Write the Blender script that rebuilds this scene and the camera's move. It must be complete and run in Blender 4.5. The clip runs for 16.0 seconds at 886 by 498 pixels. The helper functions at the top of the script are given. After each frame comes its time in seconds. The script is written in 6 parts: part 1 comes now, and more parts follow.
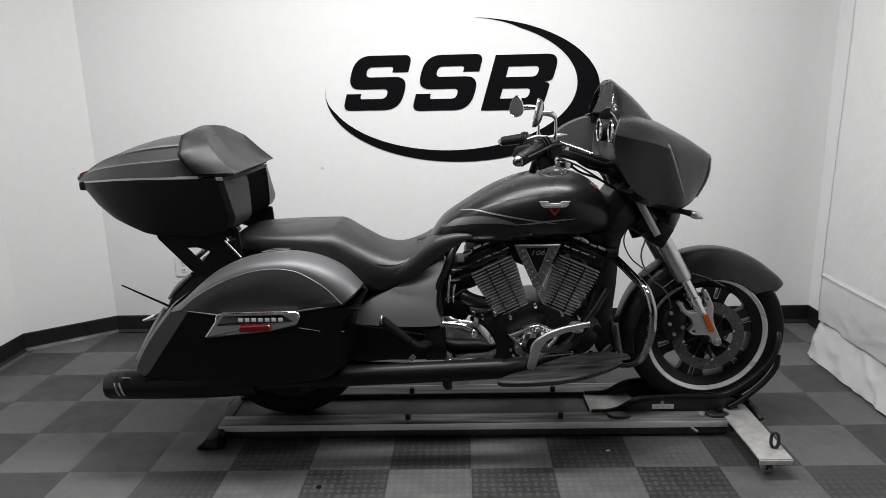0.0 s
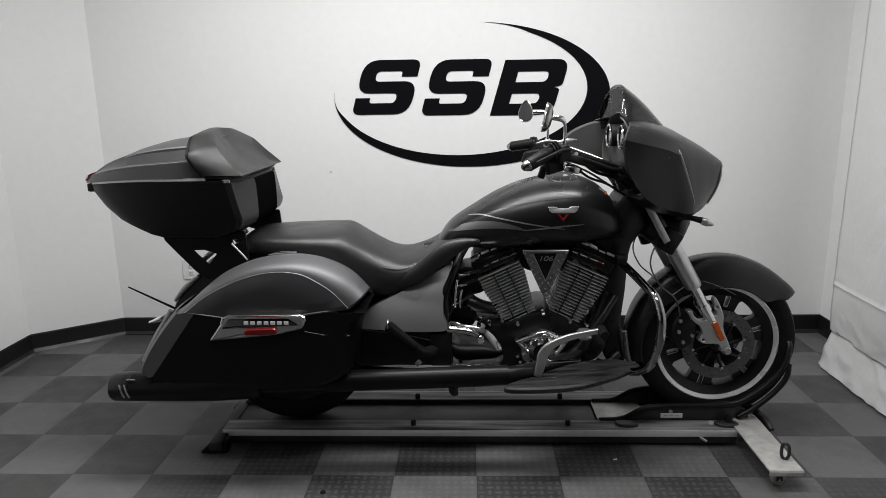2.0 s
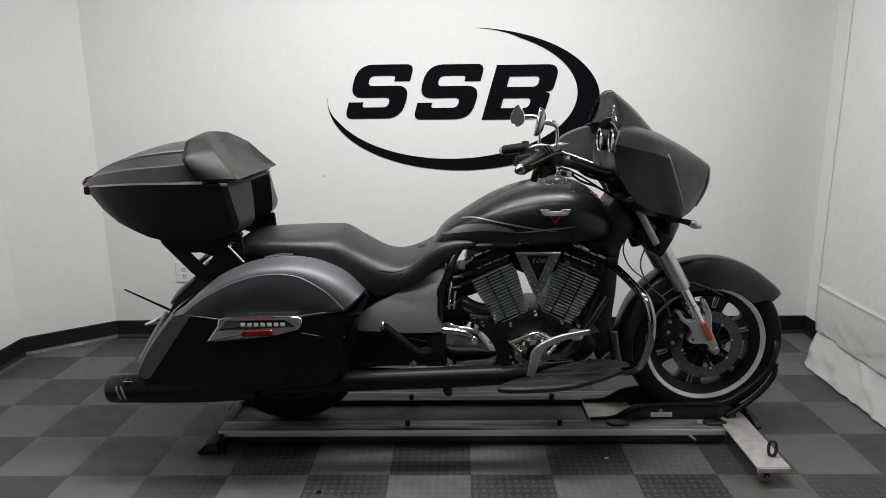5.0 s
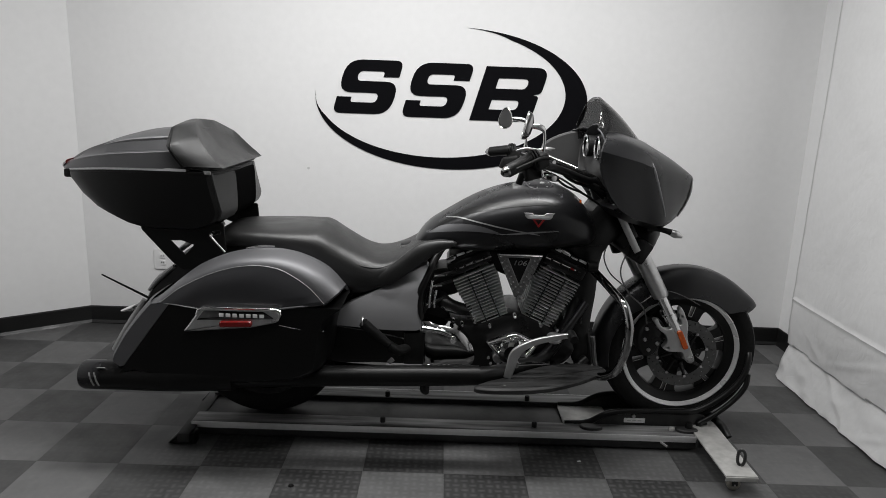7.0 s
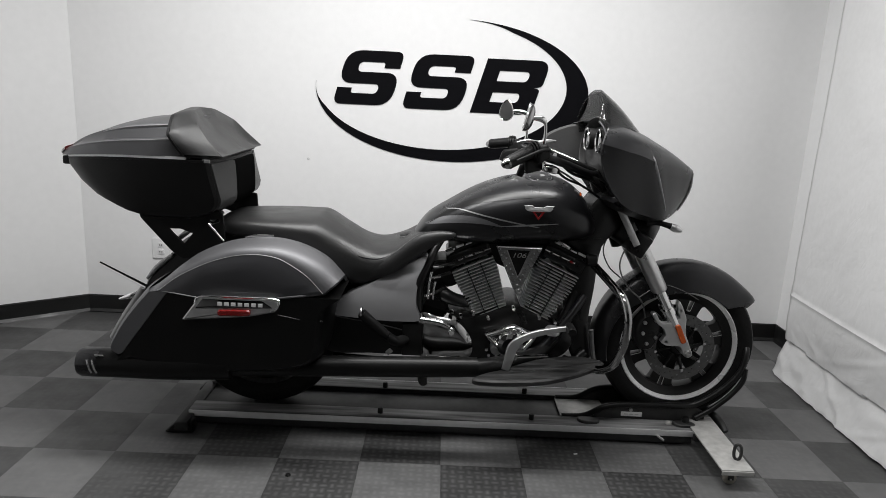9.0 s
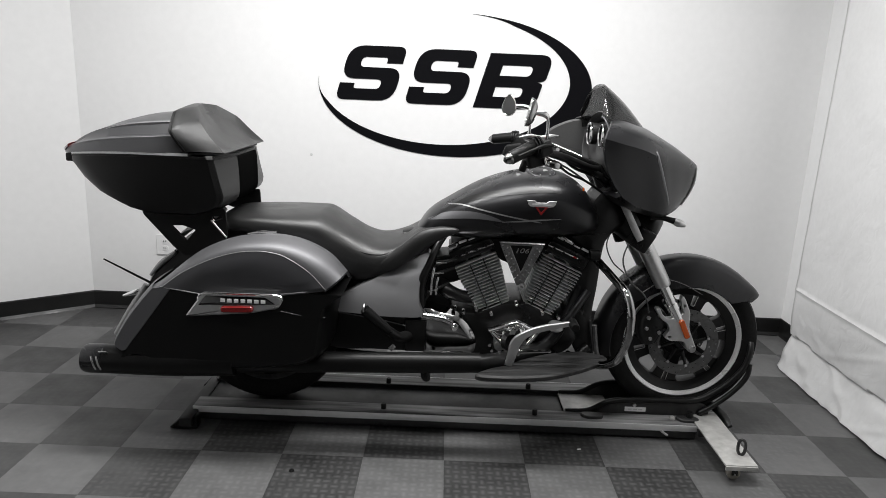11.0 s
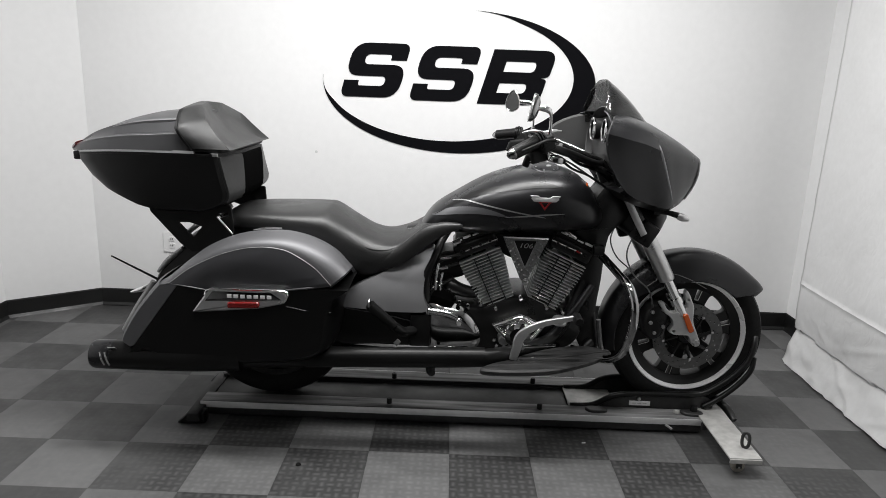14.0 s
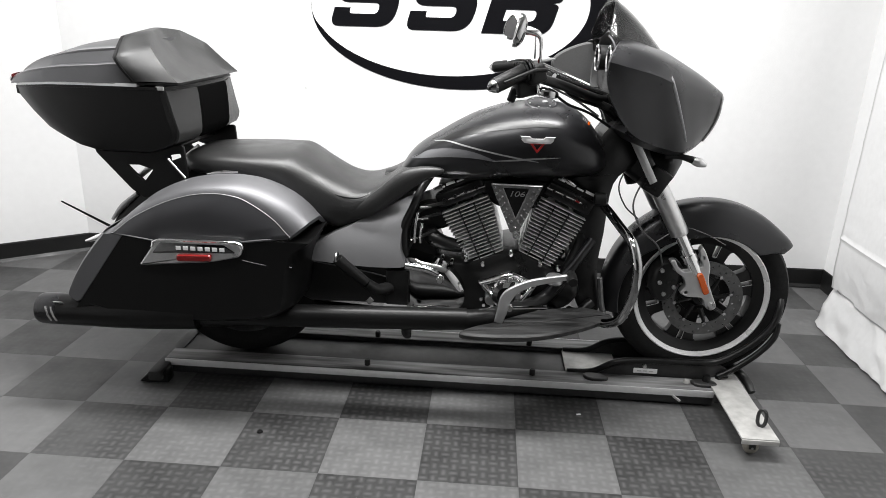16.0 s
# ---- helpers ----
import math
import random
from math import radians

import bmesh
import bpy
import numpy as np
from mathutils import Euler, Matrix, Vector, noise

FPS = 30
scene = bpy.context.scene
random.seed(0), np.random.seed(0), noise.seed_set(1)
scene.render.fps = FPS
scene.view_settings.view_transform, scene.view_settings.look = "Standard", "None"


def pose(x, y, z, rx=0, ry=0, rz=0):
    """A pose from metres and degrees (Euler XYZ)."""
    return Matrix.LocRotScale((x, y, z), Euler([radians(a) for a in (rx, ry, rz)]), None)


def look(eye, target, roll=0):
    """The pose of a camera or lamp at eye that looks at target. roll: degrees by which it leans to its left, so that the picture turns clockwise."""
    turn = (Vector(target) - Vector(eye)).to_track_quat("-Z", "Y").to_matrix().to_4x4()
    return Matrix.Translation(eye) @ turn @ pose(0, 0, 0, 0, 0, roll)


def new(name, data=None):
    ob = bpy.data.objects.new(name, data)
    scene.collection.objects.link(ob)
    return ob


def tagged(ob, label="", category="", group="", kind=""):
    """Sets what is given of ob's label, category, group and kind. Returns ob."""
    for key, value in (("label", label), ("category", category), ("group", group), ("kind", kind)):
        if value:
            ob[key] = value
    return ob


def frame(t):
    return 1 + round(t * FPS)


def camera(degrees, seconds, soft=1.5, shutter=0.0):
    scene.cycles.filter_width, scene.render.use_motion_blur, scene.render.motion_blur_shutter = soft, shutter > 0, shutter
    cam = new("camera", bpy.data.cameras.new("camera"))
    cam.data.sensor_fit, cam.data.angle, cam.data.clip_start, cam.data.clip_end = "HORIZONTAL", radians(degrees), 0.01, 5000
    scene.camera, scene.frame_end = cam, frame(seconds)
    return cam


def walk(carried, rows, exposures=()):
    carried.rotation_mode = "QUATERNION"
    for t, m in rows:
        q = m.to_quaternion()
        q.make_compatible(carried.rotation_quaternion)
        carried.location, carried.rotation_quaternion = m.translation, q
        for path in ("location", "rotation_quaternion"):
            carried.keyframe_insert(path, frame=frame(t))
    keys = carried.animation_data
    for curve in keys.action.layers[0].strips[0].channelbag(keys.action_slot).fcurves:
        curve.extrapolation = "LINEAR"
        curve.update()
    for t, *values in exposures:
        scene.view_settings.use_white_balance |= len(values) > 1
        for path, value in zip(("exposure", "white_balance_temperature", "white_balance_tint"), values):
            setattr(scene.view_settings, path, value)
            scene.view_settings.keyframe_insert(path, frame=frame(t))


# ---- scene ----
cam = camera(66.3, 16.0, soft=0.6)
PATH = [
    (0, (-0.021, -2.276, 1.384), (-0.076, -0.331, 0.923), -1.4),
    (0.5, (-0.022, -2.272, 1.38), (-0.083, -0.324, 0.928), -1.3),
    (1, (-0.019, -2.266, 1.378), (-0.088, -0.318, 0.928), -1.0),
    (1.5, (-0.019, -2.265, 1.378), (-0.092, -0.316, 0.933), -1.0),
    (2, (-0.018, -2.26, 1.376), (-0.097, -0.311, 0.932), -1.0),
    (2.5, (-0.023, -2.258, 1.374), (-0.102, -0.308, 0.934), -0.9),
    (3, (-0.023, -2.263, 1.379), (-0.088, -0.315, 0.933), -0.2),
    (3.5, (-0.032, -2.271, 1.384), (-0.082, -0.323, 0.933), -1.1),
    (6, (-0.041, -2.309, 1.379), (-0.074, -0.355, 0.953), -0.0),
    (6.5, (-0.057, -2.308, 1.389), (-0.044, -0.357, 0.952), 2.4),
    (7, (-0.046, -2.303, 1.385), (-0.034, -0.352, 0.945), 2.0),
    (7.5, (-0.046, -2.293, 1.378), (-0.053, -0.345, 0.927), 2.4),
    (8, (-0.049, -2.299, 1.379), (-0.043, -0.352, 0.925), 2.6),
    (8.5, (-0.045, -2.302, 1.378), (-0.037, -0.355, 0.919), 1.8),
    (9, (-0.05, -2.302, 1.373), (-0.032, -0.354, 0.917), 2.7),
    (11.5, (-0.04, -2.297, 1.379), (-0.039, -0.355, 0.903), 2.4),
    (12, (-0.043, -2.297, 1.381), (-0.038, -0.355, 0.903), 2.8),
    (12.5, (-0.045, -2.3, 1.382), (-0.035, -0.358, 0.903), 2.4),
    (13, (-0.04, -2.306, 1.382), (-0.037, -0.364, 0.905), 2.3),
    (13.5, (-0.036, -2.317, 1.374), (-0.042, -0.373, 0.903), 2.4),
    (14, (-0.035, -2.315, 1.373), (-0.048, -0.373, 0.893), 2.0),
    (14.5, (-0.062, -2.32, 1.376), (-0.028, -0.381, 0.884), 2.2),
    (15, (-0.07, -2.318, 1.371), (-0.037, -0.378, 0.885), 1.2),
    (15.2, (-0.088, -2.299, 1.345), (-0.028, -0.362, 0.845), 0.8),
    (15.4, (-0.07, -2.245, 1.323), (0.018, -0.32, 0.79), -1.1),
    (15.5, (-0.035, -2.191, 1.321), (0.045, -0.279, 0.737), -1.9),
    (15.6, (0.006, -2.172, 1.287), (0.051, -0.26, 0.696), -3.4),
    (15.8, (0.115, -2.087, 1.301), (0.045, -0.18, 0.705), -3.4),
    (16, (0.165, -2.014, 1.323), (0.046, -0.124, 0.68), 1.7),
]
EXPOSURES = [(0, 0.04), (0.5, -0.11), (1.5, -0.14), (3.5, -0.12), (6, -0.21), (6.5, -0.28), (7, -0.24), (8, -0.05), (9, -0.02), (11.5, 0.26), (12, 0.23), (12.5, 0.20), (14, 0.20), (15, 0.26), (15.5, 0.50), (16, 0.87)]
walk(cam, [(t, look(eye, target, roll)) for t, eye, target, roll in PATH], EXPOSURES)


# ---- light: ceiling tubes over the stage, a weaker added fill over the room behind ----
world = bpy.data.worlds.new("world")
scene.world = world
world.use_nodes = True
world.node_tree.nodes["Background"].inputs[0].default_value = (0.9, 0.95, 1.0, 1)
world.node_tree.nodes["Background"].inputs[1].default_value = 0.02


def area(name, where, target, sx, sy, watts, colour=(1.0, 0.995, 0.99)):
    d = bpy.data.lights.new(name, "AREA")
    d.shape, d.size, d.size_y, d.energy, d.color = "RECTANGLE", sx, sy, watts, colour
    ob = new(name, d)
    ob.matrix_world = look(where, target)
    return ob


area("tube_light_stage", (-0.16, 0.10, 2.72), (-0.16, 0.10, 0.0), 2.4, 0.30, 86)
# unseen lamp added to brighten the bike's near side and the floor
area("room_fill_light", (-0.20, -1.00, 2.72), (-0.20, -1.00, 0.0), 2.0, 0.30, 22)


# ---- materials ----
def material(name, colour, rough=0.5, metal=0.0, grain=0.0, scale=40.0, stain=0.0, stain_scale=3.0, bump=0.0,
             bump_scale=200.0, rough_var=0.0, coat=0.0, spread=0.0, spec=0.5):
    """Principled surface with fine grain, broad stains, uneven gloss and a fine relief, all at object scale."""
    m = bpy.data.materials.new(name)
    m.use_nodes = True
    nt = m.node_tree
    b = nt.nodes["Principled BSDF"]
    b.inputs["Roughness"].default_value, b.inputs["Metallic"].default_value = rough, metal
    b.inputs["Specular IOR Level"].default_value = spec
    b.inputs["Coat Weight"].default_value = coat
    b.inputs["Coat Roughness"].default_value = 0.12
    co = nt.nodes.new("ShaderNodeTexCoord")

    def tex(sc, detail):
        n = nt.nodes.new("ShaderNodeTexNoise")
        n.inputs["Scale"].default_value, n.inputs["Detail"].default_value = sc, detail
        nt.links.new(co.outputs["Object"], n.inputs["Vector"])
        return n.outputs["Fac"]

    def scaled(fac, lo, hi):
        n = nt.nodes.new("ShaderNodeMapRange")
        n.inputs["From Min"].default_value, n.inputs["From Max"].default_value = 0.3, 0.7
        n.inputs["To Min"].default_value, n.inputs["To Max"].default_value = lo, hi
        nt.links.new(fac, n.inputs["Value"])
        return n.outputs["Result"]

    def times(a, c):
        n = nt.nodes.new("ShaderNodeMath")
        n.operation = "MULTIPLY"
        nt.links.new(a, n.inputs[0])
        nt.links.new(c, n.inputs[1])
        return n.outputs[0]

    v = None
    if grain:
        v = scaled(tex(scale, 4), 1 - grain, 1 + grain)
    if stain:
        s = scaled(tex(stain_scale, 6), 1 - stain, 1 + stain)
        v = times(v, s) if v else s
    if spread:
        oi = nt.nodes.new("ShaderNodeObjectInfo")
        n = nt.nodes.new("ShaderNodeMapRange")
        n.inputs["To Min"].default_value, n.inputs["To Max"].default_value = 1 - spread, 1 + spread
        nt.links.new(oi.outputs["Random"], n.inputs["Value"])
        v = times(v, n.outputs["Result"]) if v else n.outputs["Result"]
    if v:
        mix = nt.nodes.new("ShaderNodeVectorMath")
        mix.operation = "SCALE"
        mix.inputs[0].default_value = colour
        nt.links.new(v, mix.inputs["Scale"])
        nt.links.new(mix.outputs[0], b.inputs["Base Color"])
    else:
        b.inputs["Base Color"].default_value = (*colour, 1)
    if rough_var:
        nt.links.new(scaled(tex(9.0, 5), rough - rough_var, rough + rough_var), b.inputs["Roughness"])
    if bump:
        n = nt.nodes.new("ShaderNodeBump")
        n.inputs["Strength"].default_value, n.inputs["Distance"].default_value = bump, 0.002
        nt.links.new(tex(bump_scale, 3), n.inputs["Height"])
        nt.links.new(n.outputs[0], b.inputs["Normal"])
    return m


def g(v, warm=0.0):
    return (v * (1 + warm), v, v * (1 - warm))


M_WALL = material("white_wall_paint", g(0.75), 0.75, grain=0.015, scale=25, stain=0.02, stain_scale=0.8, bump=0.25, bump_scale=260)
M_CEIL = material("ceiling_paint", g(0.72), 0.85, grain=0.03, bump=0.3)
M_BASE = material("black_rubber_base", g(0.005), 0.45, grain=0.2, rough_var=0.12)
M_SUB = material("grey_subfloor", g(0.05), 0.9, grain=0.2)
M_EMBLEM = material("black_wall_paint", (0.003, 0.003, 0.004), 0.7, grain=0.08, bump=0.2, spec=0.06)
M_SHEET = material("white_sheet_plastic", g(0.60), 0.45, grain=0.02, stain=0.03, stain_scale=2.5, bump=0.10, bump_scale=45)


def crumpled(m, scale, deep):
    """Adds soft broad crumples to a material's relief."""
    nt = m.node_tree
    co, n, v, b = [nt.nodes.new("ShaderNode" + k) for k in ("TexCoord", "TexNoise", "TexVoronoi", "Bump")]
    n.inputs["Scale"].default_value, n.inputs["Detail"].default_value, n.inputs["Distortion"].default_value = scale, 3, 0.2
    v.feature = "DISTANCE_TO_EDGE"
    v.inputs["Scale"].default_value = scale * 1.3
    add = nt.nodes.new("ShaderNodeMath")
    add.operation = "MULTIPLY_ADD"
    add.inputs[1].default_value = 0.35
    b.inputs["Strength"].default_value, b.inputs["Distance"].default_value = 0.32, deep
    nt.links.new(co.outputs["Object"], n.inputs["Vector"])
    nt.links.new(n.outputs["Color"], v.inputs["Vector"])
    nt.links.new(v.outputs["Distance"], add.inputs[0])
    nt.links.new(n.outputs["Fac"], add.inputs[2])
    nt.links.new(add.outputs[0], b.inputs["Height"])
    nt.links.new(b.outputs[0], nt.nodes["Principled BSDF"].inputs["Normal"])
    return m


crumpled(M_SHEET, 4.5, 0.012)
M_BLACK = material("satin_black_paint", g(0.006), 0.34, grain=0.1, scale=300, rough_var=0.05, spec=0.32)
M_BAGBLACK = material("deep_satin_black_paint", g(0.0055), 0.34, grain=0.1, scale=300, rough_var=0.05, spec=0.19)
# pale charcoal for one trim line and for highlights drawn on folds
M_ALUGREY = material("charcoal_highlight_and_trim", (0.21, 0.21, 0.215), 0.42, metal=0.35, grain=0.05, scale=500, rough_var=0.04)
M_TEXBLACK = material("textured_black_plastic", g(0.008), 0.50, grain=0.15, scale=300, bump=0.3, bump_scale=700, spec=0.25)
M_GREY = material("satin_charcoal_paint", (0.118, 0.118, 0.123), 0.50, metal=0.6, grain=0.05, scale=500, rough_var=0.04)
M_DARKGREY = material("satin_dark_grey_paint", (0.013, 0.013, 0.0142), 0.29, metal=0.3, grain=0.05, scale=500, rough_var=0.04, spec=0.52)
M_SILVERLINE = material("silver_pinstripe", g(0.30), 0.35, metal=0.5)
M_LEATHER = material("black_vinyl", g(0.015), 0.38, grain=0.15, scale=160, bump=0.35, bump_scale=420, rough_var=0.08, spec=0.5)
M_PAD = material("grey_vinyl_pad", g(0.020), 0.40, grain=0.1, scale=160, bump=0.25, bump_scale=420, rough_var=0.06, spec=0.3)
M_TYRE = material("tyre_rubber", g(0.009), 0.60, grain=0.25, scale=90, bump=0.2, bump_scale=300, spec=0.12)
M_CHROME = material("chrome", g(0.82), 0.07, metal=1.0, grain=0.03, rough_var=0.03)
M_MIRROR = material("mirror_glass", g(0.62), 0.02, metal=1.0)
M_DARKMIRROR = material("dark_mirror_finish", g(0.12), 0.05, metal=1.0, grain=0.1)
M_TAIL = material("dark_red_tail_lens", (0.075, 0.004, 0.004), 0.18, grain=0.1, coat=0.4)
M_BARCHROME = material("smoked_chrome", g(0.36), 0.06, metal=1.0, grain=0.05, rough_var=0.02)
M_ALU = material("silver_fork_metal", g(0.60), 0.33, metal=0.9, grain=0.06, rough_var=0.06)
M_STEEL = material("brushed_steel", g(0.50), 0.34, metal=0.9, grain=0.15, scale=60, rough_var=0.1)
M_RAIL = material("zinc_rail", (0.46, 0.455, 0.44), 0.45, metal=0.35, grain=0.15, scale=30, stain=0.28, stain_scale=5, rough_var=0.12)
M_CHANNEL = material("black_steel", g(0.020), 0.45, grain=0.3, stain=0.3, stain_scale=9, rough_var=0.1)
M_ENGINE = material("black_engine_paint", g(0.006), 0.32, grain=0.2, scale=120, bump=0.15, rough_var=0.08, spec=0.35)
M_FIN = material("machined_fin_edge", g(0.70), 0.28, metal=0.7, grain=0.1)
M_RED = material("red_lens", (0.17, 0.006, 0.006), 0.14, grain=0.1, coat=0.6)
M_AMBER = material("amber_lens", (0.50, 0.085, 0.012), 0.2, grain=0.1, coat=0.5)
M_REDPAINT = material("red_enamel", (0.28, 0.015, 0.015), 0.35)
M_POD = material("grey_dash_plastic", g(0.050), 0.5, grain=0.1, scale=300, bump=0.2, bump_scale=700, spec=0.35)
M_PANEL = material("satin_graphite_paint", (0.036, 0.036, 0.039), 0.42, metal=0.2, grain=0.05, scale=500, rough_var=0.04)
M_RIM = material("machined_rim", g(0.78), 0.30, metal=0.45, grain=0.05, scale=200, rough_var=0.06)
M_DIMCHROME = material("dim_chrome", g(0.42), 0.10, metal=1.0, grain=0.05, rough_var=0.03)
M_VEE = material("dark_cast_steel", g(0.13), 0.38, metal=0.8, grain=0.2, scale=90, rough_var=0.1)
M_WHITE = material("white_plastic", g(0.72), 0.4, grain=0.02)
M_RUBBER = material("black_rubber", g(0.004), 0.45, grain=0.2, bump=0.3, bump_scale=600, spec=0.25)
M_DISC = material("dark_steel_disc", g(0.12), 0.42, metal=0.8, grain=0.15, scale=60, rough_var=0.1)
M_SILVERPLATE = material("pale_silver_plate", g(0.75), 0.35, metal=0.4, grain=0.05)


def streaked(name, low, high, across, along, rough):
    """A worn surface with long streaks along x."""
    m = material(name, g(high), rough, bump=0.2, bump_scale=300, rough_var=0.1, spec=0.3)
    nt = m.node_tree
    co, mp = nt.nodes.new("ShaderNodeTexCoord"), nt.nodes.new("ShaderNodeMapping")
    mp.inputs["Scale"].default_value = (along, across, across)
    n, r = nt.nodes.new("ShaderNodeTexNoise"), nt.nodes.new("ShaderNodeValToRGB")
    n.inputs["Scale"].default_value, n.inputs["Detail"].default_value = 1.0, 7
    r.color_ramp.elements[0].position, r.color_ramp.elements[1].position = 0.36, 0.68
    r.color_ramp.elements[0].color, r.color_ramp.elements[1].color = (*g(low), 1), (*g(high), 1)
    nt.links.new(co.outputs["Object"], mp.inputs["Vector"])
    nt.links.new(mp.outputs[0], n.inputs["Vector"])
    nt.links.new(n.outputs["Fac"], r.inputs[0])
    nt.links.new(r.outputs[0], nt.nodes["Principled BSDF"].inputs["Base Color"])
    return m


M_BOARD = streaked("worn_board_rubber", 0.008, 0.038, 70, 7, 0.5)
M_CLOTH = material("matte_black_cloth", g(0.004), 0.95, grain=0.2, scale=300, spec=0.0)
M_SIDE = material("metallic_charcoal_side", (0.23, 0.23, 0.236), 0.42, metal=0.75, grain=0.05, scale=500, rough_var=0.03)
M_RAILTOP = streaked("dirty_zinc_rail", 0.05, 0.34, 30, 2.2, 0.45)
M_DISC2 = material("worn_dark_steel", g(0.22), 0.36, metal=0.8, grain=0.25, scale=120, rough_var=0.1)
M_SCUFF = material("grey_scuff", g(0.55), 0.8, grain=0.2)
M_LID = material("satin_graphite_lid_paint", (0.072, 0.072, 0.075), 0.38, metal=0.5, grain=0.05, scale=500, rough_var=0.04)
M_DARKWALL = material("dark_unseen_wall", g(0.03), 0.9, grain=0.2, stain=0.3)
M_BRASS = material("worn_caster_steel", (0.34, 0.32, 0.28), 0.5, metal=0.6, grain=0.2)


def tinted(name, colour, alpha, rough):
    m = material(name, colour, rough)
    m.node_tree.nodes["Principled BSDF"].inputs["Alpha"].default_value = alpha
    return m


M_SMOKE = tinted("smoked_acrylic", g(0.012), 0.70, 0.12)


def tile_material(name, value, low, high):
    """Polypropylene floor tile: a woven relief of short crossed bars, dirt between them, scuffs and per-tile tone."""
    m = material(name, g(value), 0.5, grain=0.10, scale=14, stain=0.16, stain_scale=2.2, spread=0.05, rough_var=0.12)
    nt = m.node_tree
    b = nt.nodes["Principled BSDF"]
    co = nt.nodes.new("ShaderNodeTexCoord")
    pitch = 0.305 / 10

    def wave(axis):
        n = nt.nodes.new("ShaderNodeTexWave")
        n.bands_direction = axis
        n.inputs["Scale"].default_value = 0.31416 / pitch
        nt.links.new(co.outputs["Object"], n.inputs["Vector"])
        return n.outputs["Fac"]

    def power(fac, p):
        n = nt.nodes.new("ShaderNodeMath")
        n.operation = "POWER"
        n.inputs[1].default_value = p
        nt.links.new(fac, n.inputs[0])
        return n.outputs[0]

    def times(a, c):
        n = nt.nodes.new("ShaderNodeMath")
        n.operation = "MULTIPLY"
        nt.links.new(a, n.inputs[0])
        nt.links.new(c, n.inputs[1])
        return n.outputs[0]

    wx, wy = wave("X"), wave("Y")
    lying, standing = times(power(wx, 0.35), power(wy, 2.2)), times(power(wx, 2.2), power(wy, 0.35))
    chk = nt.nodes.new("ShaderNodeTexChecker")
    chk.inputs["Scale"].default_value = 1 / pitch
    nt.links.new(co.outputs["Object"], chk.inputs["Vector"])
    mix = nt.nodes.new("ShaderNodeMix")
    nt.links.new(chk.outputs["Fac"], mix.inputs[0])
    nt.links.new(lying, mix.inputs[2])
    nt.links.new(standing, mix.inputs[3])
    bump = nt.nodes.new("ShaderNodeBump")
    bump.inputs["Strength"].default_value, bump.inputs["Distance"].default_value = 0.35, 0.0016
    nt.links.new(bump.outputs[0], b.inputs["Normal"])
    dirt = nt.nodes.new("ShaderNodeMapRange")
    dirt.inputs["To Min"].default_value, dirt.inputs["To Max"].default_value = low, high
    geo = nt.nodes.new("ShaderNodeNewGeometry")
    worn = nt.nodes.new("ShaderNodeTexNoise")
    worn.inputs["Scale"].default_value, worn.inputs["Detail"].default_value = 2.4, 8
    worn.inputs["Roughness"].default_value = 0.72
    nt.links.new(geo.outputs["Position"], worn.inputs["Vector"])
    amount = nt.nodes.new("ShaderNodeMapRange")
    amount.inputs["From Min"].default_value, amount.inputs["From Max"].default_value = 0.38, 0.58
    amount.inputs["To Min"].default_value = 0.15
    near = nt.nodes.new("ShaderNodeVectorMath")
    near.operation = "DISTANCE"
    near.inputs[1].default_value = (0.1, -0.35, 0.0)
    nt.links.new(geo.outputs["Position"], near.inputs[0])
    tread = nt.nodes.new("ShaderNodeMapRange")
    tread.inputs["From Min"].default_value, tread.inputs["From Max"].default_value = 0.7, 1.7
    tread.inputs["To Min"].default_value, tread.inputs["To Max"].default_value = 0.10, -0.22
    nt.links.new(near.outputs["Value"], tread.inputs["Value"])
    total = nt.nodes.new("ShaderNodeMath")
    nt.links.new(worn.outputs["Fac"], total.inputs[0])
    nt.links.new(tread.outputs["Result"], total.inputs[1])
    nt.links.new(total.outputs[0], amount.inputs["Value"])
    soft = nt.nodes.new("ShaderNodeMix")
    soft.inputs[2].default_value = 0.6
    nt.links.new(amount.outputs["Result"], soft.inputs[0])
    nt.links.new(mix.outputs[0], soft.inputs[3])
    nt.links.new(soft.outputs[0], dirt.inputs["Value"])
    nt.links.new(soft.outputs[0], bump.inputs["Height"])
    old = b.inputs["Base Color"].links[0].from_socket
    scale = nt.nodes.new("ShaderNodeVectorMath")
    scale.operation = "SCALE"
    nt.links.new(old, scale.inputs[0])
    nt.links.new(dirt.outputs["Result"], scale.inputs["Scale"])
    nt.links.new(scale.outputs[0], b.inputs["Base Color"])
    return m


M_TILE_LIGHT = tile_material("light_grey_tile", 0.106, 0.82, 1.05)
M_TILE_DARK = tile_material("dark_grey_tile", 0.055, 0.46, 1.14)


# ---- building tools ----
def part(name, bm, mat, parent=None, label="", smooth=True, angle=40):
    """Links a bmesh (or a ready mesh) as one mesh object, under parent if there is one."""
    if isinstance(bm, bmesh.types.BMesh):
        bmesh.ops.recalc_face_normals(bm, faces=bm.faces)
        me = bpy.data.meshes.new(name)
        bm.to_mesh(me)
        bm.free()
    else:
        me = bm
    for p in me.polygons:
        p.use_smooth = smooth and len(p.vertices) <= 8
    if smooth:
        me.set_sharp_from_angle(angle=radians(angle))
    if not me.materials:
        me.materials.append(mat)
    ob = new(name, me)
    ob.parent = parent
    return tagged(ob, label) if label else ob


